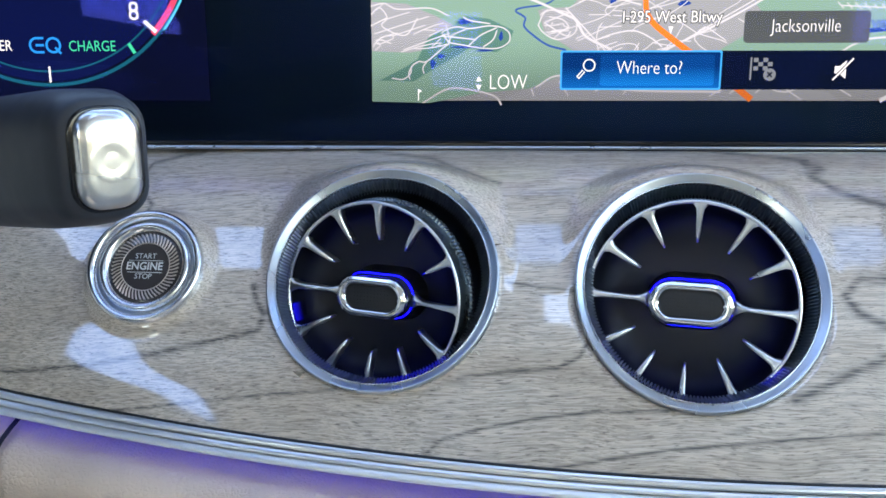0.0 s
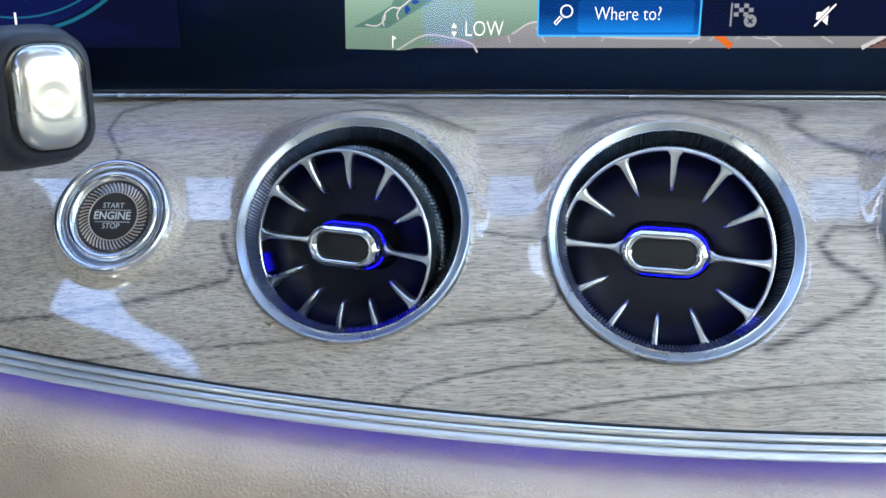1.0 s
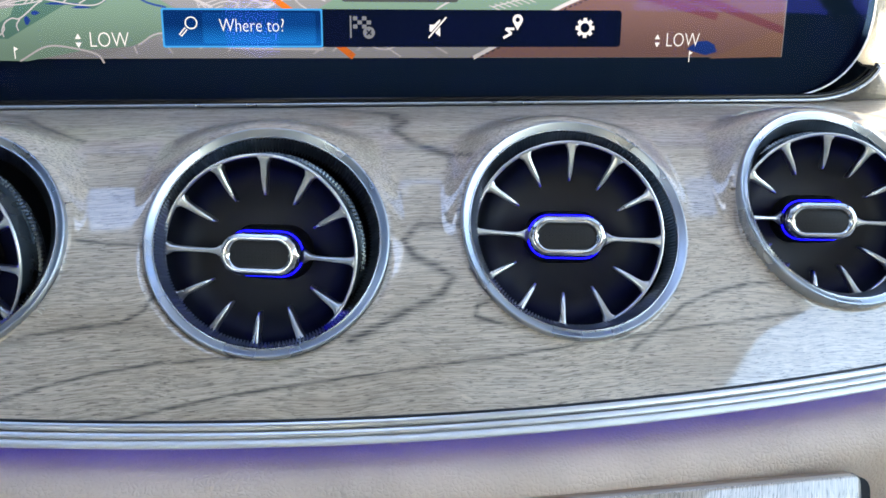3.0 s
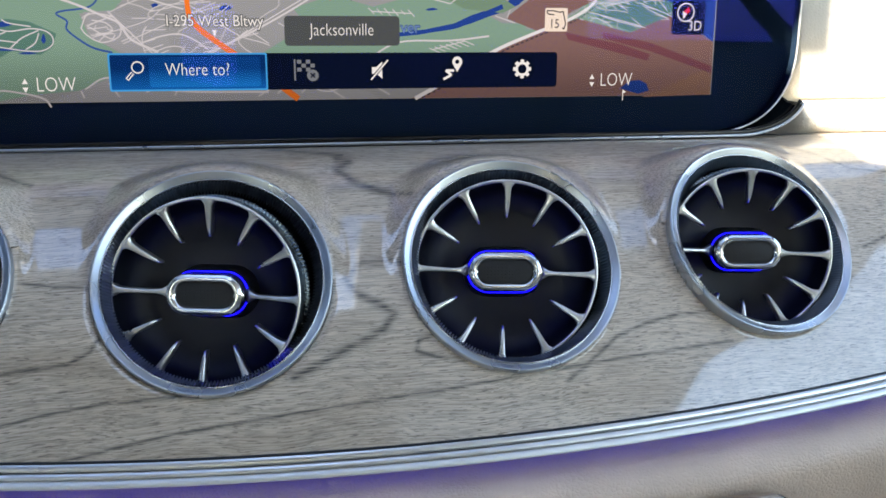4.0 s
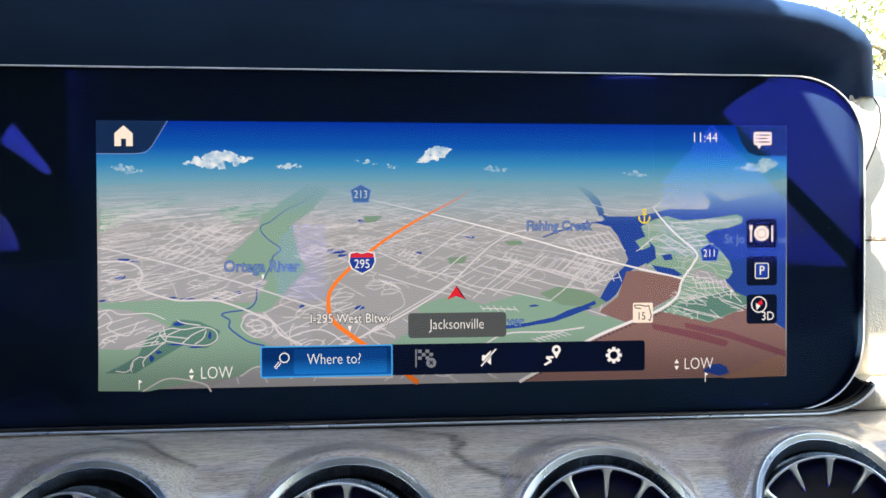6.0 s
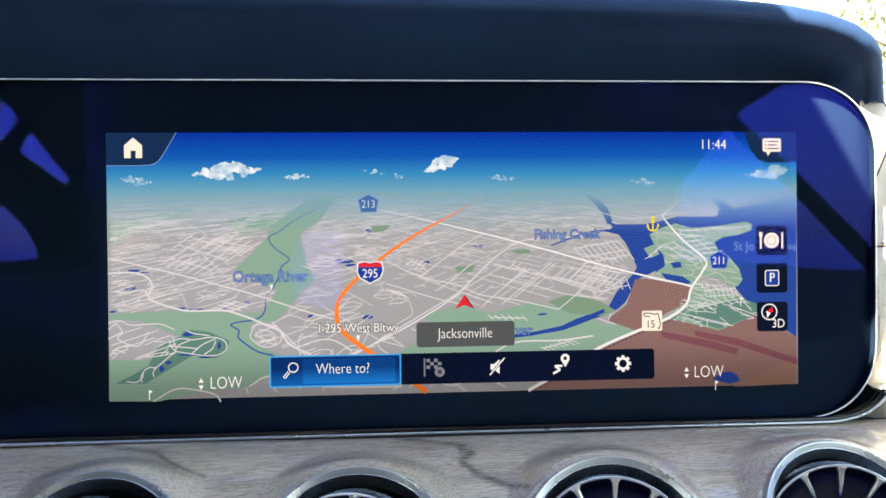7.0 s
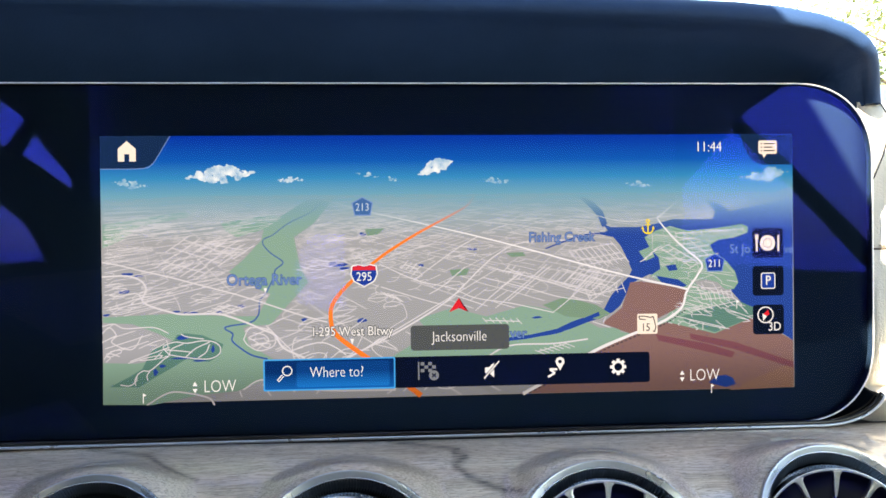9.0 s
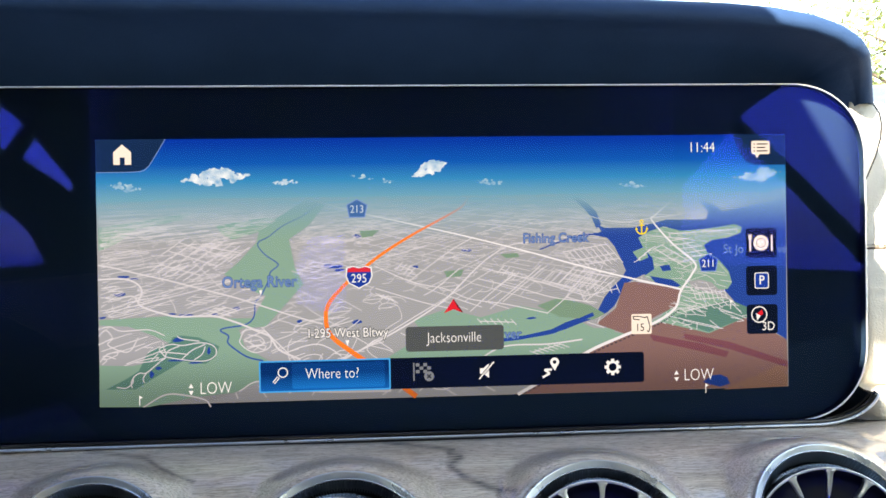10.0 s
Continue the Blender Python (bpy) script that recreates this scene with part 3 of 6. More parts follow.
bpy.context.view_layer.update()
under(part("housing", capped([glass_outline(0.0, 0.02), glass_outline(0.0, 0.06), glass_outline(-0.05, 0.12)]), BEZEL, None), display)
under(part("rim", loft([glass_outline(0.003, -0.021), glass_outline(0.003, 0.0), glass_outline(0.0, 0.07)], True), BEZEL, None), display)
pane_bm = bmesh.new()
pane_bm.faces.new([pane_bm.verts.new(p) for p in glass_outline(-0.003, -0.012)])
pane = under(part("glass_pane", pane_bm, glass_material(), None, "clear cover glass with a blue sheen", smooth=False), display)
pane.visible_shadow = False
under(tube("edge_trim", glass_outline(0.003, -0.022), 0.00040, SATIN_STRIP, None, "thin bright metal edge", closed=True), display)


dust_rng = random.Random(4)
dust = bmesh.new()
for i in range(18):
    x, z = 1.50 + 0.29 * dust_rng.random(), -0.25 + 0.85 * dust_rng.random()
    if x > 1.72 and abs(z) > 0.45:
        continue
    s, a = dust_rng.uniform(0.0010, 0.0022), dust_rng.uniform(0, 3.1)
    dx, dz = s * math.cos(a), s * math.sin(a)
    dust.faces.new([dust.verts.new(D(x + p, -0.0135, z + q)) for p, q in ((dx, dz), (-dz * 0.45, dx * 0.45), (-dx, -dz), (dz * 0.45, -dx * 0.45))])
tagged(under(part("dust", dust, speckled("pale_dust", (0.75, 0.75, 0.75), 0.9), None, smooth=False), display), kind="stuff")


def tray_outline(grow, y):
    """The black tray that the display stands in; it runs out past the glass's lower corner."""
    pts = [D(-4.4, y, -0.700 - grow)]
    for i in range(30):
        x = -4.4 + 5.95 * (i + 1) / 30
        pts.append(D(x, y, -0.700 - grow))
    for i in range(1, 15):
        a = math.pi / 2 * i / 14 * 0.86
        pts.append(D(1.55 + (0.285 + grow) * math.sin(a) ** 0.95, y, -0.700 - grow + (0.155 + grow * 0.4) * (1 - math.cos(a))))
    return pts


tray_rows = [tray_outline(-0.03, 0.06), tray_outline(0.0, 0.05), tray_outline(0.0, -0.055), tray_outline(-0.02, -0.06)]
tray = tagged(part("display_tray", loft(tray_rows), GLOSS_BLACK, None), "black tray ledge under the display", "display tray")
tray.modifiers.new("thickness", "SOLIDIFY").thickness = 0.001
tube("tray_trim", [p + Vector((0, -0.0003, 0)) for p in tray_outline(0.004, -0.058)], 0.0007, CHROME, tray, "thin chrome edge")

# ---- hood above the display ----
def hood_stations():
    """Stations along the hood: inner edge, overhanging lip, outward direction and depth of the recess."""
    out = []
    for i in range(44):
        x = -5.0 + 6.2 * i / 44
        out.append((Vector((x, 0.768)), Vector((x, 1.045 - 0.012 * (x + 0.6) - 0.012 * max(0, x) ** 2)), Vector((0, 1)), 0.30, -0.128))
    turn = [
        ((1.20, 0.768), (1.20, 1.006), (0.02, 1.0), 0.30, -0.128), ((1.34, 0.768), (1.38, 0.990), (0.10, 1.0), 0.30, -0.128), ((1.47, 0.768), (1.53, 0.964), (0.28, 0.96), 0.30, -0.128),
        ((1.55, 0.767), (1.64, 0.928), (0.52, 0.86), 0.30, -0.125), ((1.59, 0.766), (1.705, 0.890), (0.74, 0.67), 0.29, -0.118), ((1.612, 0.765), (1.745, 0.858), (0.88, 0.47), 0.21, -0.09),
        ((1.65, 0.761), (1.772, 0.825), (0.96, 0.25), 0.14, -0.045), ((1.70, 0.748), (1.795, 0.79), (1.0, 0.08), 0.10, -0.005), ((1.745, 0.725), (1.812, 0.755), (1.0, 0.0), 0.09, 0.025), ((1.775, 0.695), (1.826, 0.715), (1.0, 0.0), 0.09, 0.045), ((1.79, 0.66), (1.835, 0.68), (1.0, 0.0), 0.09, 0.055),
    ]
    for (i0, l0, d0, r0, y0), (i1, l1, d1, r1, y1) in zip(turn, turn[1:]):
        for k in range(5):
            t = k / 5
            out.append((Vector(i0).lerp(Vector(i1), t), Vector(l0).lerp(Vector(l1), t), Vector(d0).lerp(Vector(d1), t).normalized(), r0 + (r1 - r0) * t, y0 + (y1 - y0) * t))
    return out


def build_hood():
    rows = []
    for inner, lip, o, deep, front in hood_stations():
        def q(p, y):
            return D(p.x, y, p.y)
        row = [q(inner, deep)] + [q(inner.lerp(lip, t), (deep - front - 0.018) * (1 - s) + front + 0.018) for t, s in ((0.03, 0.12), (0.14, 0.22), (0.35, 0.40), (0.6, 0.62), (0.82, 0.83), (0.96, 0.97))] + [q(lip, front)]
        for out_, y in ((0.012, -0.137), (0.030, -0.136), (0.052, -0.120), (0.074, -0.085), (0.092, -0.03), (0.106, 0.06), (0.118, 0.2), (0.135, 0.5), (0.15, 1.2), (0.14, 3.0), (0.0, 6.0)):
            row.append(q(lip + o * out_, y + front + 0.128))
        rows.append(row)
    ob = holder("display_hood", Matrix.Identity(4), "black grained leather hood over the display", "display hood")
    thick = part("cover", loft(rows), HOOD, ob).modifiers.new("thickness", "SOLIDIFY")
    thick.thickness, thick.offset = 0.002, 0.0
    tube("seam", [D(*p) for p in SIDE_SEAM], 0.0004, DARK_GAP, ob, "dark seam round the side panel")
    return ob


PANEL_EDGE = [(1.80, 0.735), (1.86, 0.725), (1.915, 0.695), (1.945, 0.65), (1.955, 0.60), (1.95, 0.54), (1.925, 0.46), (1.885, 0.37), (1.845, 0.30), (1.815, 0.25)]
SIDE_SEAM = [(x, 0.098, z) for x, z in PANEL_EDGE]
build_hood()


SEAM_BROWN = speckled("brown_seam", (0.10, 0.07, 0.045), 0.8)


def build_passenger_side():
    """Cream leather dashboard beyond the display: a ledge, a padded face, a stitched seam and the top."""
    prof = [(0.06, -0.72), (-0.02, -0.70), (-0.05, -0.66), (-0.04, -0.615), (0.0, -0.602), (0.16, -0.60), (0.17, -0.585), (0.13, -0.56), (0.09, -0.50), (0.06, -0.40), (0.055, -0.28), (0.075, -0.15), (0.11, -0.03), (0.135, 0.03), (0.15, 0.038), (0.15, 0.05), (0.165, 0.09), (0.20, 0.25), (0.26, 0.45), (0.37, 0.62), (0.58, 0.76), (1.0, 0.90), (1.6, 1.04), (2.2, 1.13), (3.5, 1.18), (6.5, 0.95)]
    rows = []
    for i in range(121):
        x = 1.55 + 5.6 * (i / 120) ** 1.5
        back = 0.05 + 0.018 * (x - 1.8) ** 2 + 0.14 * smooth01((1.88 - x) / 0.08)
        rows.append([D(x, y + back, z) for y, z in prof])
    ob = part("passenger_dashboard", loft(rows), CREAM, None)
    thick = ob.modifiers.new("thickness", "SOLIDIFY")
    thick.thickness, thick.offset = 0.002, 0.0
    tagged(ob, "cream grained leather passenger dashboard with a stitched seam, in sunlight", "dashboard")
    tube("seam", [D(1.62 + 0.1 * i, 0.150 + 0.05 + 0.018 * (0.1 * i - 0.18) ** 2 - 0.019, 0.044) for i in range(30)], 0.0005, SEAM_BROWN, ob, "dark stitched seam")
    for i in range(60):
        x = 1.62 + 0.05 * i
        back = 0.05 + 0.018 * (x - 1.8) ** 2
        pts = [D(x - 0.016, 0.137 + back, 0.060), D(x, 0.133 + back, 0.0605), D(x + 0.016, 0.137 + back, 0.060)]
        tube("stitch", pts, 0.00035, THREAD, ob, sides=5)


    rows = []
    for x, z in PANEL_EDGE[2:]:
        left = min(x - 0.02, 1.79)
        rows.append([D(left, 0.066, z), D(left + (x - left) * 0.5, 0.076, z), D(x - 0.012, 0.088, z), D(x, 0.104, z - 0.004), D(x + 0.004, 0.16, z - 0.008), D(x - 0.01, 0.45, z - 0.01)])
    panel = part("side_panel", loft(rows), CREAM, ob, "small cream leather panel beside the hood's end")
    panel.modifiers.new("thickness", "SOLIDIFY").thickness = 0.001


build_passenger_side()


# ---- gear lever on the steering column ----
def build_lever():
    axis = Vector((0.70, -0.71, 0.0)).normalized()
    side = axis.cross(Vector((0, 0, 1))).normalized()
    m = Matrix((side, Vector((0, 0, 1)), axis)).transposed().to_4x4()
    m.translation = D(-1.717, -1.66, -0.540)
    lever = holder("gear_lever", m, "dark graphite column gear lever with a chrome end button", "gear lever")

    def sec(w, h, r, z, dx=0.0, dy=0.0):
        return [((x + dx) * 0.1, (y + dy) * 0.1, z * 0.1) for x, y in rounded(w, h, r, 8, 2.2)]

    part("stem", capped([sec(0.13, 0.16, 0.12, -2.6, 0, -0.35), sec(0.11, 0.15, 0.10, -1.2, 0, -0.15), sec(0.100, 0.140, 0.095, -0.6, 0, -0.065), sec(0.094, 0.130, 0.085, -0.2, 0, -0.02), sec(0.088, 0.119, 0.075, -0.05, 0, -0.003), sec(0.078, 0.106, 0.06, -0.008), sec(0.070, 0.097, 0.055, 0.004)]), STALK, lever, "dark graphite lever")
    rows = [sec(w, h, r, z) for w, h, r, z in ((0.0560, 0.0850, 0.045, 0.0), (0.0565, 0.0855, 0.045, 0.012), (0.0535, 0.0825, 0.043, 0.022), (0.0450, 0.0740, 0.038, 0.029), (0.033, 0.058, 0.030, 0.0322))]
    part("surround", capped([sec(0.0645, 0.0905, 0.050, 0.002), sec(0.0645, 0.0905, 0.050, 0.0075), sec(0.060, 0.086, 0.047, 0.0085)]), GLOSS_BLACK, lever, "black gap round the end button")
    button = part("end_button", capped(rows), SATIN, lever, "pearl satin chrome end button")
    part("dimple", lathe(dm([(0.038, 0.0322), (0.033, 0.0330), (0.026, 0.0325), (0.0005, 0.0318)])), SATIN, button)


build_lever()


# ---- steering wheel, seen in the glass ----
def build_wheel():
    m = face_pose((-3.95, -3.55, -2.0), 0, 22)
    w = holder("steering_wheel", m, "black leather three-spoke steering wheel", "steering wheel")
    part("rim", lathe([(0.182 + 0.0145 * math.cos(a), 0.0165 * math.sin(a)) for a in (2 * math.pi * i / 16 for i in range(16))], 96, True), HOOD, w)
    part("hub", lathe([(0.0005, 0.012), (0.05, 0.010), (0.066, 0.0), (0.066, -0.02), (0.05, -0.05), (0.0005, -0.05)], 48), BLACK, w)
    part("column", capped([[(0.035 * math.cos(k), 0.035 * math.sin(k), z) for k in (2 * math.pi * i / 20 for i in range(20))] for z in (-1.13, -0.45, -0.04)]), BLACK, w)
    for a in (0, 180, 270):
        bm = capped([[(x, y * wd, z * 0.007) for y, z in rounded(1, 1, 0.4, 4)] for x, wd in ((0.055, 0.026), (0.12, 0.018), (0.178, 0.022))])
        bmesh.ops.rotate(bm, verts=bm.verts, cent=(0, 0, 0), matrix=Matrix.Rotation(radians(a), 3, "Z"))
        part("spoke", bm, BLACK, w)


build_wheel()


# ---- wood inlay of the centre console ----
def build_inlay():
    """A grey wood lid with upright grain, sunk in a dark gap in the padded front."""
    m = face_pose((0.690, -1.108, -1.708), 0, 14) @ pose(0, 0, 0, 0, 0, 0.8)
    lid = holder("console_lid", m, "grey wood lid with upright grain below the padded dashboard front", "storage lid")

    def outline(grow, z):
        return [((x + 0.0) * 0.1, (y - 0.28) * 0.1, z * 0.1) for x, y in rounded(0.56 + grow, 0.30 + grow, 0.03 + grow, 5)]

    part("board", capped([outline(-0.005, -0.04), outline(-0.005, 0.004), outline(-0.009, 0.007)]), WOOD_UPRIGHT, lid, "lacquered grey wood board")
    part("edge", capped([outline(-0.002, -0.05), outline(-0.002, -0.001)]), EDGE_BRONZE, lid, "thin bronze edge")
    part("gap", capped([[(x + 0.0026, y - 0.0022, z) for x, y, z in outline(0.008, h)] for h in (-0.06, -0.012)]), DARK_GAP, lid)


build_inlay()


# ---- cabin shell ----
def wall(name, bm, material, label):
    return tagged(part(name, bm, material, None, smooth=False), label, name.split("_")[0], kind="structure")


WINDOW_X1, WINDOW_Z1 = -1.12, 0.34
wall("floor", block(-7.6, 7.6, -18.9, 8, -6.4, -6.0), CARPET, "grey carpeted cabin floor")
# the unseen roof with its sunroof opening: rear part, driver's side and windscreen header
# outline notched to aim the sun and shade the hood; its tongue blocks a reflection
roof = [(-6.94, -18.5), (5.4, -18.5), (6.94, -10.5), (6.94, -2.38), (1.02, -2.38), (0.98, -1.16), (0.46, -1.13), (0.42, -2.4), (0.42, -4.2), (-0.95, -4.2), (-0.95, -3.3), (-0.52, -3.3), (-0.52, -2.42), (-0.80, -2.38), (-6.94, -2.38)]
wall("ceiling", capped([[D(x, y, z) for x, y in roof] for z in (3.9, 4.2)]), PALE_LINING, "unseen grey fabric roof lining, cut to shape the sun and sky light")
wall("ceiling_front", block(-6.4, 6.4, -1.0, 0.5, 3.9, 4.2), PALE_LINING, "grey fabric windscreen header in front of the sunroof")
for sx, nm in ((-1, "left"), (1, "right")):
    a, b = sorted((sx * 7.0, sx * 7.4))
    wall("wall_" + nm, block(a, b, -18.5, 8, -6.0, -0.45), CREAM, "cream door panel below the window line")
    a, b = sorted((sx * 6.2, sx * 6.9))
    wall("roof_rail_" + nm, block(a, b, -4.9, -0.1, 3.6, 4.2), HEADLINER_AND_SHADE, "black roof rail over the side window")
    side = [(-18, 1.32), (-16.4, 1.82), (-13.9, 2.68), (-12.4, 2.86), (-10.8, 3.1), (-10.5, 3.87), (-4.9, 3.87), (-4.9, 4.2), (-18, 4.2)]
    roofline = capped([[D(sx * x, y, z) for y, z in side] for x in (7.05, 7.15)])
    wall("roof_side_" + nm, roofline, HEADLINER_AND_SHADE, "black sloping roof frame over the rear side window")
    rear_bar = ((7.1, -14.9, 2.77), (7.1, -8.9, -0.44), 0.15) if sx > 0 else ((7.1, -14.8, 2.66), (7.1, -13.45, 1.75), 0.17)
    bars = [((6.3, 0.5, 3.8), (7.1, 8.0, 0.6), 0.28), rear_bar]
    for p, q, r in bars:
        tagged(tube("pillar", [D(sx * p[0], p[1], p[2]), D(sx * (p[0] + q[0]) / 2, (p[1] + q[1]) / 2, (p[2] + q[2]) / 2 + 0.05), D(sx * q[0], q[1], q[2])], r * 0.1, HEADLINER_AND_SHADE, None, sides=10), "black window pillar", "pillar", kind="structure")
# unseen black wall added on the driver's side to block light and bound reflections
shade = [(3.0, -0.45), (3.0, 3.9), (-4.9, 3.9), (-5.0, 2.65), (-6.5, 2.82), (-8.1, 3.22), (-9.7, 3.86), (-10.3, 3.86), (-10.3, -0.45)]
wall("wall_left_front", capped([[D(x, y, z) for y, z in shade] for x in (-7.4, -7.0)]), HEADLINER_AND_SHADE, "unseen black wall blocking light on the driver's side")
def tinted_material(name="tinted_window_glass", tint=(0.45, 0.55, 0.70)):
    k = Mat(name, (0, 0, 0), 0.0)
    clear = k.node("ShaderNodeBsdfTransparent", Color=(*tint, 1))
    k.link(clear.outputs[0], k.t.nodes["Material Output"].inputs[0])
    return k.m


window = wall("window_left_rear", block(-7.22, -7.18, -10.3, -4.9, 2.6, 3.9), tinted_material(), "dark tinted rear side window pane")
# unseen pane added over the roof opening to dim sky light on the wood
wall("window_sunroof", block(-6.19, 6.19, -2.4, -0.94, 4.25, 4.29), tinted_material("sky_dimming_glass", (0.68, 0.75, 0.84)), "added lightly tinted pane dimming sky light through the roof opening")
# black cut-outs added for shaded seat side and rear quarter below left rear windows
seat = [(-10.3, 2.3), (-13.0, 1.96), (-13.86, 1.88), (-16.56, 1.40), (-16.95, 1.39), (-17.1, 1.58), (-18.5, 1.1), (-18.5, -0.5), (-15.2, -0.5), (-15.16, -0.21), (-15.13, -0.02), (-14.57, 0.39), (-13.82, 0.7), (-12.98, 0.9), (-10.3, 1.3)]
wall("wall_left_seat_side", capped([[D(x, y, z) for y, z in seat] for x in (-7.15, -7.05)]), HEADLINER_AND_SHADE, "black cut-out painting the shaded seat side below the rear quarter window")
wall("wall_left_sill", block(-7.3, -7.05, -18.5, -10.3, -0.5, -0.2), HEADLINER_AND_SHADE, "black window sill of the rear door")
window_side = ((-7.4, -6.0), (-2.31, -6.0), (-2.31, -1.36), (-2.39, -0.53), (-2.20, 0.02), (-1.97, WINDOW_Z1), (-1.97, 4.0), (-7.4, 4.0))
wall("wall_rear", capped([[D(x, y, z) for x, z in window_side] for y in (-18.9, -18.5)]), SEAT_BACK, "grey leather rear bulkhead")
wall("wall_rear_right", block(WINDOW_X1, 7.4, -18.9, -18.5, -6.0, 4.0), SEAT_BACK, "grey leather rear bulkhead")
sill = ((-2.31, -6.0), (WINDOW_X1, -6.0), (WINDOW_X1, -1.48), (-1.62, -1.56), (-2.31, -1.36))
wall("wall_rear_sill", capped([[D(x, y, z) for x, z in sill] for y in (-18.9, -18.5)]), SEAT_BACK, "grey leather rear bulkhead under the rear window")
wall("wall_rear_top", block(-1.97, WINDOW_X1, -18.9, -18.5, WINDOW_Z1, 4.0), SEAT_BACK, "grey leather rear bulkhead over the rear window")
wall("wall_front", block(-7.4, 7.4, 6.5, 8, -6.0, 0.4), BLACK, "black bulkhead under the windscreen")
ground = wall("ground", block(-4000, 4000, -4000, 4000, -9.6, -9.5), speckled("pale_concrete", (0.42, 0.41, 0.39), 0.9, scale=40), "pale concrete ground to the horizon")


from mathutils import geometry

# ---- what the display shows, drawn flat behind its glass ----
def srgb(c):
    c /= 255.0
    return c / 12.92 if c <= 0.04045 else ((c + 0.055) / 1.055) ** 2.4


def dimmed(k, sep, tone):
    """The map's own dark fade behind the menu along its lower edge."""
    low = k.t.nodes.new("ShaderNodeMapRange")
    low.interpolation_type = "SMOOTHSTEP"
    for key, v in (("From Min", LIFT - 0.056), ("From Max", LIFT - 0.030), ("To Min", 0.5), ("To Max", 1.0)):
        low.inputs[key].default_value = v
    k.link(sep.outputs[2], low.inputs["Value"])
    return k.mix(1.0, tone, low.outputs[0], "MULTIPLY")


def screen_mat(name, rgb, fog=True, gain=1.0):
    """A glowing tone of the display; map tones fade into haze towards the drawn horizon."""
    k = Mat("display_" + name, (0, 0, 0), 0.5)
    k.put("Specular IOR Level", 0.0)
    tone = tuple(srgb(c) * w for c, w in zip(rgb, (0.965, 1.0, 1.16) if fog else (1.0, 1.0, 1.04)))
    k.put("Emission Color", (*tone, 1))
    if fog:
        tc = k.t.nodes.new("ShaderNodeTexCoord")
        sep = k.t.nodes.new("ShaderNodeSeparateXYZ")
        k.link(tc.outputs["Object"], sep.inputs[0])
        at = k.t.nodes.new("ShaderNodeMapRange")
        at.interpolation_type = "SMOOTHSTEP"
        at.inputs["From Min"].default_value, at.inputs["From Max"].default_value = LIFT + 0.011, LIFT + 0.031
        k.link(sep.outputs[2], at.inputs["Value"])
        hazy = k.mix(at.outputs[0], tone, tuple(srgb(c) for c in (118, 158, 176)))
        k.link(dimmed(k, sep, hazy), k.b.inputs["Emission Color"])
    k.put("Emission Strength", gain * SCREEN_GAIN)
    return k.m


GREY, GREEN, OLIVE = screen_mat("grey", (163, 161, 157)), screen_mat("green", (134, 164, 138)), screen_mat("olive", (122, 148, 118))
DEEP_GREEN, WATER, RIVER = screen_mat("deep_green", (92, 130, 112)), screen_mat("water", (38, 70, 142)), screen_mat("river", (60, 92, 150))
BROWN, TAN_MAP, MAROON = screen_mat("brown", (138, 104, 94)), screen_mat("tan", (146, 110, 90)), screen_mat("maroon", (126, 76, 80))
STREET, WHITE_MAP, ORANGE = screen_mat("street", (217, 209, 202)), screen_mat("white_road", (238, 230, 220)), screen_mat("orange", (255, 128, 46))
WHITE = screen_mat("white", (244, 240, 236), False)
CREAM_UI = screen_mat("cream", (250, 232, 214), False)
NAVY, NIGHT, TAB = screen_mat("navy", (9, 17, 36), False), screen_mat("night", (13, 22, 40), False), screen_mat("tab", (20, 44, 78), False)
WHERE_EDGE, WHERE_DEEP = screen_mat("where_edge", (60, 160, 225), False), screen_mat("where_deep", (4, 58, 118), False)
LABEL_BLUE, LABEL_PALE = screen_mat("label_blue", (48, 78, 140), False), screen_mat("label_pale", (114, 144, 196), False)
SIGN_BLUE, SIGN_RED, YELLOW = screen_mat("sign_blue", (30, 62, 150), False), screen_mat("sign_red", (214, 48, 62), False), screen_mat("yellow", (246, 214, 40), False)
ARROW_RED, ARROW_DARK, MID_GREY = screen_mat("arrow_red", (222, 40, 52), False), screen_mat("arrow_dark", (92, 16, 26), False), screen_mat("mid_grey", (120, 124, 130), False)
SLATE = screen_mat("slate", (80, 84, 84), False)
bpy.context.view_layer.update()
BLOCKED, TOWNS, WATERS = [], [], []


def sheet(name, pts, material, layer, label=""):
    """A flat outline on the display; higher layers lie nearer to the glass."""
    bm = bmesh.new()
    vs = [bm.verts.new(D(x, -0.0004 * layer, z)) for x, z in pts]
    for tri in geometry.tessellate_polygon([[Vector((x, z, 0)) for x, z in pts]]):
        bm.faces.new([vs[i] for i in tri])
    return under(part(name, bm, material, None, label, smooth=False), display)


def area(name, material, layer, pts):
    BLOCKED.append(pts)
    if material is WATER and layer > 2:
        WATERS.append(pts)
    sheet(name, pts, material, layer)


def area_free(name, material, layer, pts):
    TOWNS.append(pts)
    sheet(name, pts, material, layer)


def pond(x, z, w, h):
    pts = [(x + w * math.cos(a) * (1 + 0.25 * math.sin(3 * a + x * 9)), z + h * math.sin(a) * (1 + 0.3 * math.cos(2 * a + z * 7))) for a in (2 * math.pi * i / 9 for i in range(9))]
    sheet("pond", pts, WATER, 3)


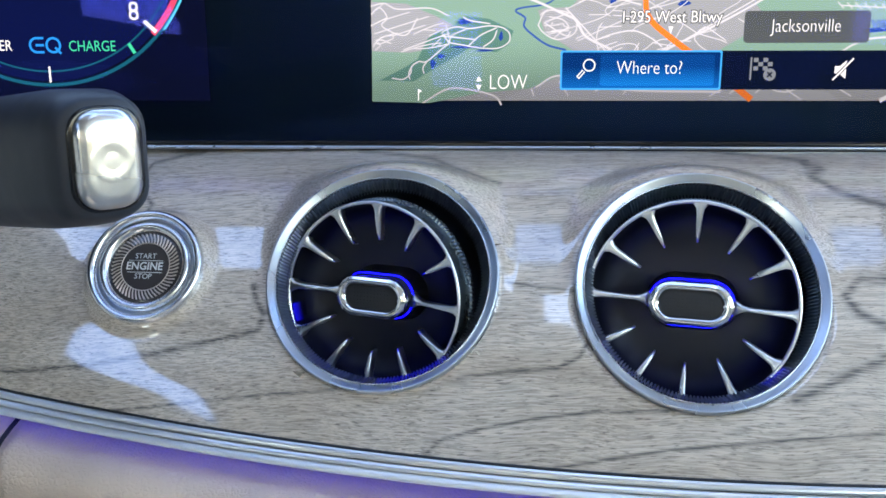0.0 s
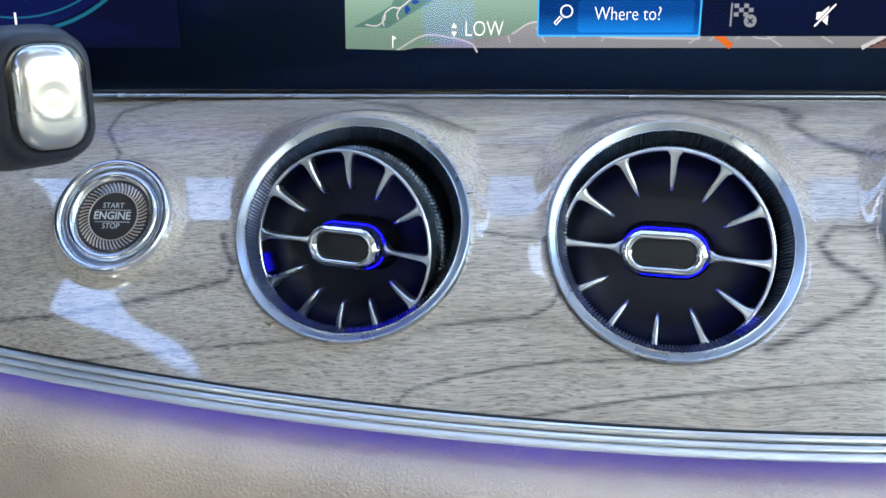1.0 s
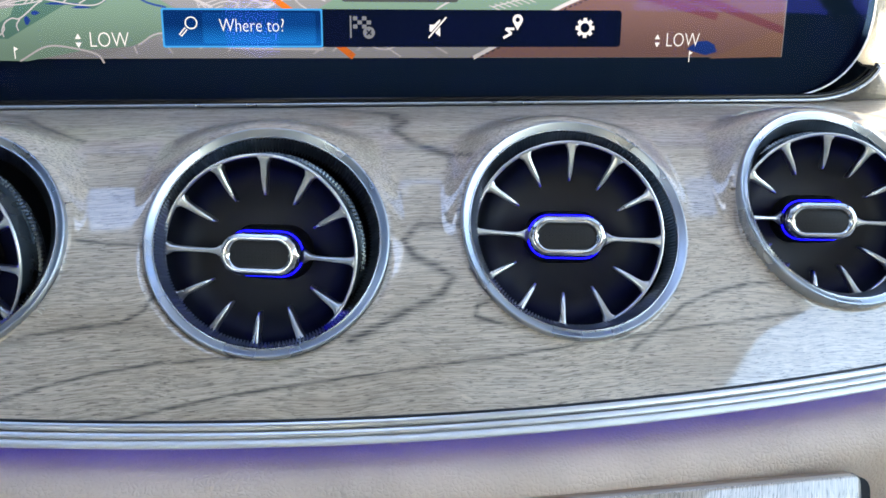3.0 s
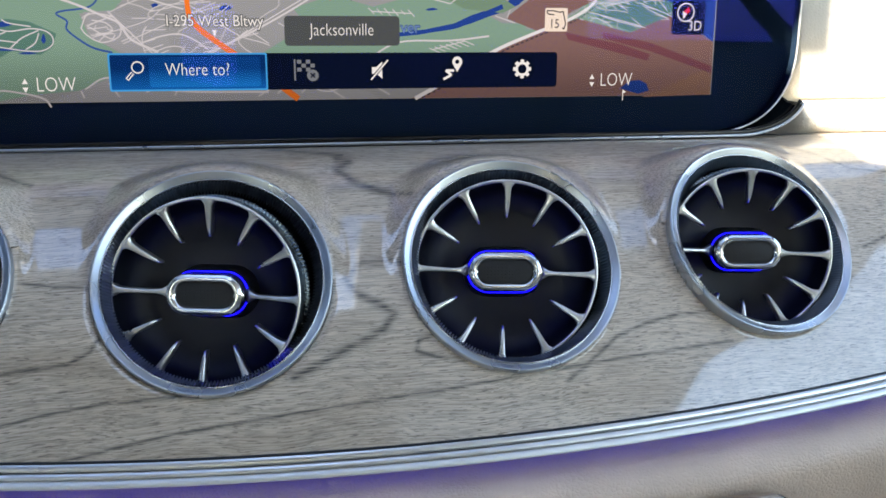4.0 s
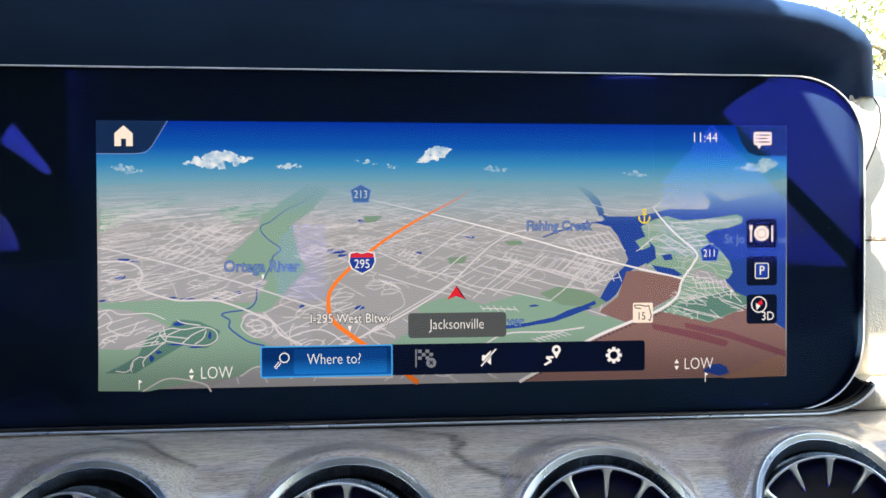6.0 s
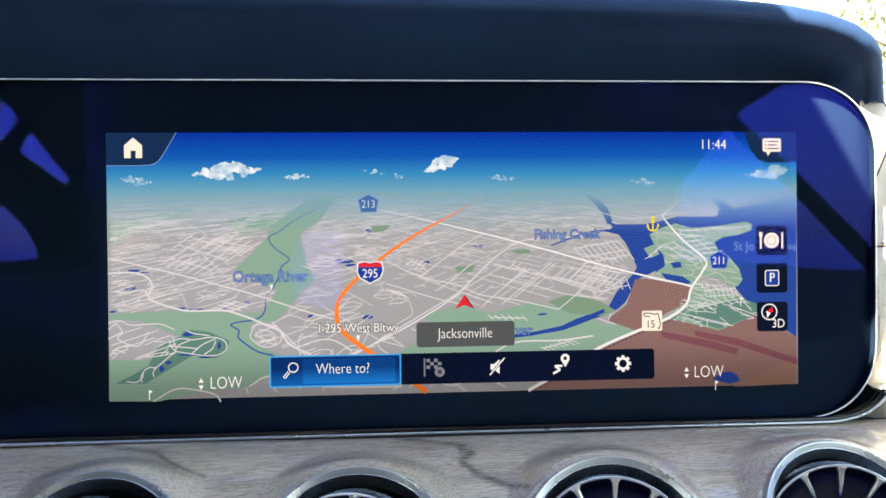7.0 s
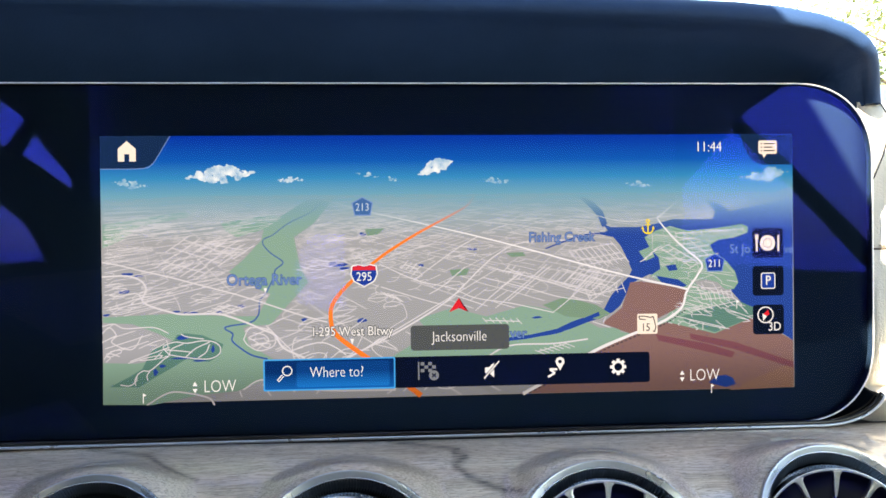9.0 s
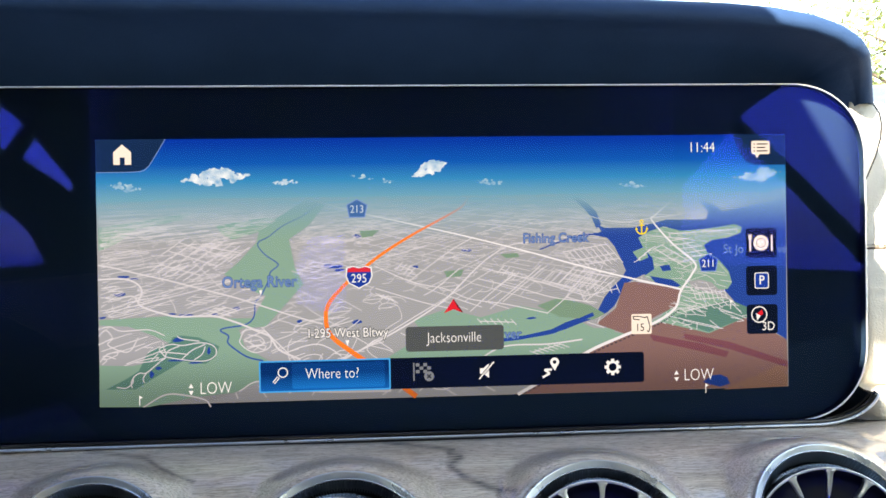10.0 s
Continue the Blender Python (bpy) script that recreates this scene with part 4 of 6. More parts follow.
def smooth_line(pts, n=6):
    """A rounded line through points."""
    p = [Vector(q) for q in pts]
    p = [p[0] * 2 - p[1]] + p + [p[-1] * 2 - p[-2]]
    out = []
    for a, b, c, d in zip(p, p[1:], p[2:], p[3:]):
        for i in range(n):
            t = i / n
            out.append(0.5 * ((2 * b) + (c - a) * t + (2 * a - 5 * b + 4 * c - d) * t * t + (3 * b - a - 3 * c + d) * t**3))
    return out + [p[-2]]


def strip_quads(bm, pts, w0, w1, layer):
    pts = [Vector(p) for p in pts]
    rows = []
    for i, p in enumerate(pts):
        d = (pts[min(i + 1, len(pts) - 1)] - pts[max(i - 1, 0)])
        if d.length < 1e-6:
            continue
        d.normalize()
        w = (w0 + (w1 - w0) * i / max(1, len(pts) - 1)) / 2
        s = Vector((-d.y, d.x)) * w
        rows.append([bm.verts.new(D(q.x, -0.0004 * layer, q.y)) for q in (p + s, p - s)])
    for a, b in zip(rows, rows[1:]):
        bm.faces.new((a[0], a[1], b[1], b[0]))


def ribbon(name, material, layer, w0, w1, pts):
    bm = bmesh.new()
    strip_quads(bm, smooth_line(pts), w0, w1, layer)
    under(part(name, bm, material, None, smooth=False), display)


def backdrop_material():
    """The drawn sky, its haze and the grey land, from top to bottom, with soft drawn clouds."""
    k = Mat("display_backdrop", (0, 0, 0), 0.5)
    k.put("Specular IOR Level", 0.0)
    tc = k.t.nodes.new("ShaderNodeTexCoord")
    sep = k.t.nodes.new("ShaderNodeSeparateXYZ")
    k.link(tc.outputs["Object"], sep.inputs[0])
    at = k.t.nodes.new("ShaderNodeMapRange")
    at.inputs["From Min"].default_value, at.inputs["From Max"].default_value = LIFT - 0.0548, LIFT + 0.0548
    k.link(sep.outputs[2], at.inputs["Value"])

    def lin(*rgb):
        return tuple(srgb(c) * w for c, w in zip(rgb, (0.965, 1.0, 1.13)))
    tone = k.ramp(at.outputs[0], [(0.0, lin(156, 154, 150)), (0.60, lin(163, 161, 157)), (0.70, lin(146, 164, 166)), (0.775, lin(106, 160, 174)), (0.84, lin(46, 134, 178)), (0.905, lin(4, 86, 168)), (1.0, lin(0, 46, 148))])
    k.link(dimmed(k, sep, tone), k.b.inputs["Emission Color"])
    k.put("Emission Strength", SCREEN_GAIN)
    return k.m


sheet("map_ground", [(-1.46, -0.548), (1.46, -0.548), (1.46, 0.548), (-1.46, 0.548)], backdrop_material(), 0, "drawn land and hazy blue sky")
area("park", GREEN, 1, [(-1.457, -0.193), (-1.189, -0.183), (-0.915, -0.198), (-0.834, -0.199), (-0.779, -0.107), (-0.97, -0.033), (-0.888, 0.036), (-0.813, 0.116), (-0.799, 0.175), (-0.701, 0.232), (-0.619, 0.285), (-0.514, 0.285), (-0.597, 0.184), (-0.679, 0.127), (-0.657, 0.009), (-0.623, -0.062), (-0.718, -0.166), (-0.781, -0.235), (-0.892, -0.245), (-0.87, -0.316), (-0.755, -0.388), (-0.803, -0.481), (-0.873, -0.503), (-1.08, -0.521), (-1.263, -0.556), (-1.462, -0.551)])
area_free("park", GREEN, 1, [(-1.454, 0.186), (-1.275, 0.215), (-1.069, 0.247), (-1.115, 0.213), (-1.298, 0.18), (-1.378, 0.123), (-1.455, 0.089)])
area_free("park", GREEN, 1, [(-0.978, 0.188), (-0.77, 0.221), (-0.724, 0.209), (-0.794, 0.163), (-0.91, 0.129), (-0.956, 0.153)])
area("park", GREEN, 1, [(-0.287, -0.384), (-0.12, -0.284), (-0.167, -0.223), (-0.023, -0.178), (0.12, -0.217), (0.289, -0.172), (0.482, -0.211), (0.604, -0.274), (0.702, -0.276), (0.676, -0.323), (0.48, -0.401)])
area("park", OLIVE, 2, [(0.361, -0.173), (0.459, -0.139), (0.592, -0.177), (0.653, -0.214), (0.604, -0.238), (0.458, -0.223)])
area("park", OLIVE, 2, [(-0.033, -0.019), (0.05, -0.013), (0.038, -0.041), (-0.022, -0.045)])
area("park", OLIVE, 2, [(-0.386, 0.158), (-0.304, 0.16), (-0.332, 0.134), (-0.375, 0.128)])
area("park", OLIVE, 2, [(0.207, 0.049), (0.279, 0.053), (0.291, 0.036), (0.231, 0.032)])
area("lake", WATER, 1.5, [(0.621, 0.171), (0.657, 0.154), (0.78, 0.153), (0.866, 0.169), (0.928, 0.185), (1.102, 0.183), (1.115, 0.215), (1.078, 0.264), (1.14, 0.246), (1.177, 0.217), (1.459, 0.272), (1.455, -0.344), (1.31, -0.251), (1.248, -0.201), (1.198, -0.144), (1.161, -0.102), (1.104, -0.069), (1.087, -0.059), (1.012, -0.068), (0.963, -0.087), (0.852, -0.061), (0.827, -0.048), (0.753, -0.083), (0.723, -0.131), (0.698, -0.179), (0.665, -0.207), (0.616, -0.231), (0.555, -0.249), (0.482, -0.276), (0.421, -0.294), (0.287, -0.316), (0.166, -0.327), (0.167, -0.313), (0.311, -0.297), (0.421, -0.275), (0.482, -0.247), (0.58, -0.215), (0.624, -0.197), (0.654, -0.142), (0.684, -0.106), (0.733, -0.059), (0.748, -0.03), (0.724, 0.026), (0.7, 0.074), (0.669, 0.111), (0.613, 0.123), (0.645, 0.14)])
area("river_arm", WATER, 1.5, [(0.537, 0.285), (0.585, 0.261), (0.624, 0.222), (0.643, 0.169), (0.623, 0.15), (0.604, 0.198), (0.575, 0.232), (0.529, 0.278)])
area("far_shore", GREY, 2, [(1.177, 0.217), (1.165, 0.231), (1.459, 0.321), (1.459, 0.275)])
area("park", GREEN, 2, [(0.804, 0.109), (0.854, 0.137), (0.916, 0.156), (0.99, 0.136), (1.089, 0.142), (1.176, 0.153), (1.232, 0.162), (1.261, 0.148), (1.256, 0.123), (1.201, 0.104), (1.126, 0.093), (1.091, 0.072), (1.106, 0.042), (1.162, 0.003), (1.2, -0.042), (1.214, -0.091), (1.194, -0.119), (1.154, -0.119), (1.124, -0.089), (1.069, -0.074), (1.02, -0.083), (1.049, -0.117), (1.136, -0.138), (1.198, -0.171), (1.286, -0.209), (1.31, -0.243), (1.109, -0.313), (0.899, -0.26), (0.75, -0.306), (0.652, -0.333), (0.529, -0.388), (0.456, -0.391), (0.554, -0.326), (0.677, -0.29), (0.75, -0.303), (0.899, -0.231), (0.98, -0.123), (0.864, -0.078), (0.827, -0.056), (0.872, -0.027), (0.865, 0.021), (0.828, 0.06)])
area_free("town", GREY, 1.2, [(-1.456, 0.02), (-1.276, 0.087), (-1.002, 0.107), (-0.958, -0.01), (-0.867, -0.058), (-0.798, -0.106), (-0.845, -0.19), (-1.189, -0.174), (-1.459, -0.183)])
area("park", GREEN, 2, [(0.779, 0.049), (0.833, 0.07), (0.847, 0.024), (0.808, 0.008)])
area("inlet", WATER, 2.5, [(0.852, -0.056), (0.95, -0.074), (0.987, -0.099), (0.962, -0.111), (0.876, -0.085)])
area("inlet", WATER, 2.5, [(0.896, -0.013), (0.939, -0.009), (0.946, -0.033), (0.909, -0.037)])
area("field", BROWN, 2.2, [(0.74, -0.083), (0.79, -0.079), (0.994, -0.116), (0.974, -0.184), (0.874, -0.231), (0.75, -0.306), (0.616, -0.255), (0.702, -0.191)])
area("field", BROWN, 2.2, [(0.899, -0.255), (1.109, -0.308), (1.273, -0.243), (1.455, -0.344), (1.456, -0.547), (0.26, -0.547), (0.602, -0.37), (0.75, -0.306)])
area("field", TAN_MAP, 2.4, [(1.169, -0.553), (1.457, -0.437), (1.456, -0.547)])
area("wood", DEEP_GREEN, 2.6, [(0.961, -0.232), (1.198, -0.163), (1.286, -0.201), (1.273, -0.243), (1.109, -0.303), (0.986, -0.262)])
area("runway", MAROON, 2.6, [(0.849, -0.307), (1.072, -0.351), (1.196, -0.39), (1.183, -0.414), (1.046, -0.379), (0.861, -0.334)])
area("runway", MAROON, 2.6, [(0.997, -0.306), (1.196, -0.346), (1.457, -0.437), (1.457, -0.464), (1.196, -0.378), (1.002, -0.33)])
area_free("town", GREY, 1.2, [(-1.459, -0.215), (-1.34, -0.222), (-1.24, -0.262), (-1.165, -0.300), (-1.205, -0.365), (-1.33, -0.385), (-1.459, -0.380)])
area_free("town", GREY, 1.2, [(-1.03, -0.547), (-0.90, -0.500), (-0.79, -0.455), (-0.56, -0.47), (-0.30, -0.44), (0.10, -0.52), (0.14, -0.547)])
area_free("town", GREY, 1.2, [(-0.88, -0.24), (-0.79, -0.235), (-0.62, -0.28), (-0.58, -0.40), (-0.70, -0.40), (-0.86, -0.33)])
area("golf_course", DEEP_GREEN, 2, [(-1.435, -0.479), (-1.353, -0.438), (-1.302, -0.407), (-1.269, -0.34), (-1.242, -0.319), (-1.173, -0.292), (-1.163, -0.271), (-1.131, -0.263), (-1.057, -0.273), (-1.011, -0.294), (-0.973, -0.312), (-0.989, -0.358), (-1.031, -0.384), (-1.086, -0.377), (-1.123, -0.37), (-1.261, -0.449), (-1.317, -0.482)])
pond(-1.139, -0.281, 0.026, 0.009)
pond(-1.016, -0.33, 0.007, 0.014)
pond(-1.137, -0.366, 0.055, 0.0035)
pond(-1.072, -0.378, 0.03, 0.0035)
pond(-1.222, -0.397, 0.014, 0.006)
pond(-1.25, -0.422, 0.01, 0.012)
pond(-1.357, -0.018, 0.0238, 0.0071)
pond(-1.312, -0.026, 0.019, 0.0048)
pond(-1.374, -0.09, 0.0238, 0.0095)
pond(-1.166, -0.175, 0.019, 0.0048)
pond(-1.109, -0.18, 0.0333, 0.0048)
pond(-0.988, -0.18, 0.0143, 0.0048)
pond(-0.898, -0.156, 0.0143, 0.0071)
pond(-0.642, -0.217, 0.0119, 0.0071)
pond(-0.403, -0.224, 0.0214, 0.0095)
pond(-0.398, 0.135, 0.0167, 0.0095)
pond(0.063, 0.068, 0.0214, 0.0071)
pond(-0.505, 0.011, 0.0405, 0.0119)
pond(-0.471, -0.006, 0.0238, 0.0071)
pond(1.145, -0.513, 0.0571, 0.0214)
pond(0.101, 0.265, 0.0286, 0.0048)
pond(-0.152, 0.002, 0.0119, 0.0071)
pond(0.336, -0.225, 0.0214, 0.0048)
pond(-1.443, -0.184, 0.0143, 0.0048)
ribbon("river", WATER, 3, 0.0167, 0.0071, [(0.604, -0.214), (0.482, -0.262), (0.421, -0.289), (0.287, -0.308), (0.167, -0.32)])
ribbon("creek", WATER, 3, 0.0095, 0.0048, [(0.657, 0.13), (0.559, 0.124), (0.474, 0.101), (0.376, 0.066)])
ribbon("river", RIVER, 3.2, 0.003, 0.0072, [(-0.556, 0.285), (-0.608, 0.231), (-0.701, 0.185), (-0.766, 0.137), (-0.802, 0.12), (-0.806, 0.098), (-0.776, 0.062), (-0.732, 0.031), (-0.728, 0.016), (-0.758, -0.009), (-0.766, -0.042), (-0.801, -0.109), (-0.823, -0.135), (-0.829, -0.192), (-0.863, -0.224), (-0.946, -0.237), (-0.967, -0.248), (-0.935, -0.27), (-0.938, -0.298), (-0.901, -0.332), (-0.855, -0.361), (-0.794, -0.377)])
ribbon("minor_road", STREET, 4, 0.0066, 0.0088, [(-1.459, -0.027), (-1.375, -0.024), (-1.334, -0.031), (-1.298, -0.05), (-1.283, -0.083), (-1.299, -0.125), (-1.267, -0.149), (-1.185, -0.176), (-1.13, -0.186), (-1.001, -0.186), (-0.937, -0.202), (-0.872, -0.227), (-0.816, -0.253), (-0.77, -0.273), (-0.752, -0.297), (-0.724, -0.335), (-0.64, -0.376)])
ribbon("minor_road", STREET, 4, 0.0054, 0.0054, [(-1.458, 0.032), (-1.393, 0.02), (-1.302, -0.004), (-1.184, -0.033), (-1.046, -0.072), (-0.917, -0.108), (-0.806, -0.145), (-0.694, -0.184), (-0.601, -0.214), (-0.545, -0.229)])
ribbon("minor_road", STREET, 4, 0.0046, 0.0054, [(-0.696, -0.345), (-0.63, -0.322), (-0.564, -0.314), (-0.508, -0.338), (-0.47, -0.367)])
ribbon("lane", STREET, 4, 0.0048, 0.0048, [(-1.431, -0.102), (-1.394, -0.108), (-1.321, -0.097), (-1.299, -0.125)])
ribbon("lane", STREET, 4, 0.0042, 0.0042, [(-1.461, -0.23), (-1.414, -0.221), (-1.369, -0.24), (-1.259, -0.237), (-1.195, -0.262)])
ribbon("lane", STREET, 4, 0.0042, 0.0042, [(-1.46, -0.258), (-1.432, -0.235), (-1.405, -0.268), (-1.424, -0.295), (-1.369, -0.324), (-1.333, -0.32), (-1.301, -0.269)])
ribbon("lane", STREET, 4, 0.0042, 0.0042, [(-1.456, -0.365), (-1.433, -0.342), (-1.393, -0.354)])
ribbon("lane", STREET, 4, 0.0042, 0.0042, [(-1.462, -0.295), (-1.424, -0.277), (-1.405, -0.268)])
ribbon("lane", STREET, 4, 0.0042, 0.0042, [(-0.891, -0.294), (-0.863, -0.248), (-0.788, -0.254), (-0.761, -0.287), (-0.77, -0.324), (-0.827, -0.342), (-0.873, -0.318), (-0.891, -0.294)])
ribbon("lane", STREET, 4, 0.0042, 0.0042, [(-0.854, -0.267), (-0.807, -0.277), (-0.789, -0.305), (-0.845, -0.314)])
ribbon("lane", STREET, 4, 0.0042, 0.0042, [(-0.872, -0.285), (-0.798, -0.329), (-0.78, -0.315)])
ribbon("golf_path", STREET, 4, 0.0046, 0.0042, [(-1.392, -0.471), (-1.353, -0.475), (-1.327, -0.455), (-1.323, -0.432), (-1.298, -0.415), (-1.27, -0.414), (-1.215, -0.369), (-1.194, -0.353), (-1.214, -0.327), (-1.212, -0.313), (-1.168, -0.299), (-1.122, -0.305), (-1.058, -0.296), (-1.012, -0.302), (-0.988, -0.321), (-0.989, -0.349), (-1.021, -0.369), (-1.068, -0.371), (-1.123, -0.364), (-1.194, -0.351)])
ribbon("golf_path", STREET, 4, 0.0046, 0.0042, [(-1.194, -0.351), (-1.182, -0.327), (-1.136, -0.307)])
ribbon("golf_path", STREET, 4, 0.0046, 0.0042, [(-1.127, -0.362), (-1.086, -0.327), (-1.03, -0.302)])
ribbon("golf_path", STREET, 4, 0.0046, 0.0042, [(-1.223, -0.329), (-1.141, -0.337), (-1.1, -0.343)])
ribbon("golf_path", STREET, 4, 0.0046, 0.0042, [(-1.145, -0.266), (-1.122, -0.278), (-1.053, -0.289)])
ribbon("golf_path", STREET, 4, 0.0046, 0.0042, [(-1.27, -0.414), (-1.284, -0.436), (-1.28, -0.456)])
ribbon("golf_path", STREET, 4, 0.0046, 0.0042, [(-1.323, -0.432), (-1.333, -0.455), (-1.329, -0.476)])
ribbon("golf_path", STREET, 4, 0.0046, 0.0042, [(-1.077, -0.366), (-1.044, -0.343), (-1.03, -0.311)])
ribbon("minor_road", STREET, 4, 0.0036, 0.004, [(-0.328, 0.011), (-0.173, -0.06), (-0.028, -0.094), (0.074, -0.138), (0.226, -0.163), (0.406, -0.205)])
ribbon("minor_road", STREET, 4, 0.0036, 0.004, [(-0.323, -0.085), (-0.131, -0.146), (-0.018, -0.174)])
ribbon("minor_road", STREET, 4, 0.0036, 0.004, [(0.107, -0.052), (0.292, -0.099), (0.445, -0.142), (0.621, -0.164)])
ribbon("minor_road", STREET, 4, 0.0036, 0.004, [(0.129, -0.009), (0.303, -0.052), (0.445, -0.094), (0.566, -0.133)])
ribbon("minor_road", STREET, 4, 0.0036, 0.004, [(0.16, -0.182), (0.292, -0.076), (0.38, -0.001)])
ribbon("minor_road", STREET, 4, 0.0036, 0.004, [(0.215, -0.153), (0.325, -0.065), (0.391, -0.012)])
ribbon("minor_road", STREET, 4, 0.0036, 0.004, [(-0.12, -0.119), (-0.066, -0.088), (0.032, -0.008)])
ribbon("minor_road", STREET, 4, 0.0036, 0.004, [(-0.184, -0.06), (-0.076, 0.019), (0.011, 0.078), (0.087, 0.12)])
ribbon("minor_road", STREET, 4, 0.0036, 0.004, [(0.403, -0.207), (0.483, -0.143), (0.622, -0.014)])
ribbon("minor_road", STREET, 4, 0.0036, 0.004, [(0.566, -0.16), (0.699, -0.069)])
ribbon("minor_road", STREET, 4, 0.0036, 0.004, [(0.074, -0.192), (0.161, -0.117), (0.27, -0.032)])
ribbon("motorway", ORANGE, 6, 0.0062, 0.0226, [(0.073, 0.289), (0.041, 0.249), (-0.043, 0.202), (-0.162, 0.139), (-0.281, 0.067), (-0.365, 0.005), (-0.46, -0.076), (-0.519, -0.146), (-0.532, -0.205), (-0.514, -0.276), (-0.428, -0.348), (-0.288, -0.446), (-0.159, -0.544)])
ribbon("main_road", WHITE_MAP, 5, 0.0038, 0.0076, [(-0.584, 0.29), (-0.397, 0.236), (-0.209, 0.192), (0.052, 0.13), (0.292, 0.067), (0.485, 0.012), (0.728, -0.054), (0.994, -0.116)])
ribbon("main_road", WHITE_MAP, 5, 0.0048, 0.0143, [(0.966, 0.277), (0.879, 0.205), (0.866, 0.181), (0.952, 0.083), (1.05, -0.003), (1.037, -0.051), (0.987, -0.123), (0.961, -0.196), (0.874, -0.255), (0.726, -0.312), (0.578, -0.374), (0.431, -0.463), (0.272, -0.548)])
ribbon("minor_road", STREET, 4, 0.0076, 0.0038, [(-0.499, -0.394), (-0.31, -0.304), (-0.143, -0.212), (-0.023, -0.131), (0.098, -0.014), (0.171, 0.045), (0.268, 0.091), (0.461, 0.101)])
ribbon("minor_road", STREET, 4, 0.0029, 0.0043, [(0.487, 0.238), (0.706, 0.178), (0.867, 0.193), (1.102, 0.222)])
ribbon("minor_road", STREET, 4, 0.0057, 0.0071, [(-0.896, -0.502), (-0.803, -0.462), (-0.594, -0.51), (-0.265, -0.518)])
ribbon("minor_road", STREET, 4, 0.0057, 0.0071, [(-1.286, -0.556), (-1.194, -0.507), (-1.103, -0.514), (-1.034, -0.534), (-1.012, -0.563)])
ribbon("minor_road", STREET, 4, 0.0057, 0.0071, [(0.093, -0.407), (0.214, -0.343), (0.408, -0.337), (0.554, -0.321)])


# clouds drawn in the sky
def cloud_mat(name, low, high):
    k = Mat("display_" + name, (0, 0, 0), 0.5)
    k.put("Specular IOR Level", 0.0)
    k.link(k.ramp(k.noise(260.0, 6.0), [(0.30, tuple(srgb(c) for c in low)), (0.66, tuple(srgb(c) for c in high))]), k.b.inputs["Emission Color"])
    k.put("Emission Strength", SCREEN_GAIN)
    return k.m


CLOUD = cloud_mat("cloud", (118, 168, 206), (240, 243, 246))
CLOUD_SOFT = cloud_mat("cloud_soft", (84, 148, 192), (176, 204, 220))
rng = random.Random(5)


def cloud(x, z, w, h, material, n, lift=0.0, layer=2):
    """Ragged puffs heaped on a line that may rise to one side."""
    bm = bmesh.new()
    for i in range(n):
        t = rng.uniform(-1, 1)
        r = h * rng.uniform(0.10, 0.34) * (1.1 - abs(t) ** 2)
        cx, cz = x + t * w, z + lift * t + rng.uniform(-0.5, 0.6) * h * (1 - abs(t) ** 1.5)
        vs = []
        for j in range(11):
            a = 2 * math.pi * j / 11
            k = r * rng.uniform(0.65, 1.25)
            vs.append(bm.verts.new(D(cx + k * 1.35 * math.cos(a), -0.0004 * layer - 0.000002 * i, cz + k * math.sin(a))))
        bm.faces.new(vs)
    under(part("cloud", bm, material, None, smooth=False), display)


for x, z, w, h, soft, n, lift in ((-0.976, 0.386, 0.145, 0.055, 0, 90, 0.012), (-0.088, 0.411, 0.075, 0.045, 0, 60, 0.028), (-0.687, 0.362, 0.06, 0.022, 0, 34, 0.0), (0.782, 0.334, 0.06, 0.022, 1, 26, -0.006), (-0.372, 0.382, 0.05, 0.018, 1, 20, -0.008), (-1.341, 0.35, 0.075, 0.028, 1, 26, -0.008), (0.175, 0.355, 0.07, 0.02, 1, 22, -0.006), (1.33, 0.375, 0.11, 0.05, 1, 46, 0.01), (-0.27, 0.365, 0.04, 0.014, 1, 14, -0.004)):
    cloud(x, z, w, h, CLOUD_SOFT if soft else CLOUD, n, lift)

# street network: blocks laid out on the drawn ground and seen in its perspective
HORIZON = 0.36


def inside(p, poly):
    hit, j = False, len(poly) - 1
    for i in range(len(poly)):
        (ax, az), (bx, bz) = poly[i], poly[j]
        if (az > p[1]) != (bz > p[1]) and p[0] < (bx - ax) * (p[1] - az) / (bz - az) + ax:
            hit = not hit
        j = i
    return hit


def reach(v):
    return HORIZON - v


def boxed(poly):
    xs, zs = [p[0] for p in poly], [p[1] for p in poly]
    return min(xs), max(xs), min(zs), max(zs), poly


CLOSED, TOWN = [boxed(q) for q in BLOCKED], [boxed(q) for q in TOWNS]
LAND = [q for q in CLOSED if len(q[4]) > 40][-1:]


def within(p, shapes):
    return any(x0 <= p[0] <= x1 and z0 <= p[1] <= z1 and inside(p, q) for x0, x1, z0, z1, q in shapes)


def on_land(p):
    return abs(p[0]) < 1.452 and -0.544 < p[1] < 0.30 and (within(p, TOWN) or not within(p, CLOSED))


def on_island(p):
    return within(p, LAND) and not within(p, WET)


WET = [boxed(q) for q in WATERS]
ACROSS, ALONG = Vector((0.81, -0.585)), Vector((0.634, 0.773))


def ground(a, b):
    """A place on the drawn ground, given along its two street directions."""
    p = ACROSS * a + ALONG * b
    r = 1.0 / max(p.y, 0.3)
    return Vector((p.x * r, HORIZON - r))


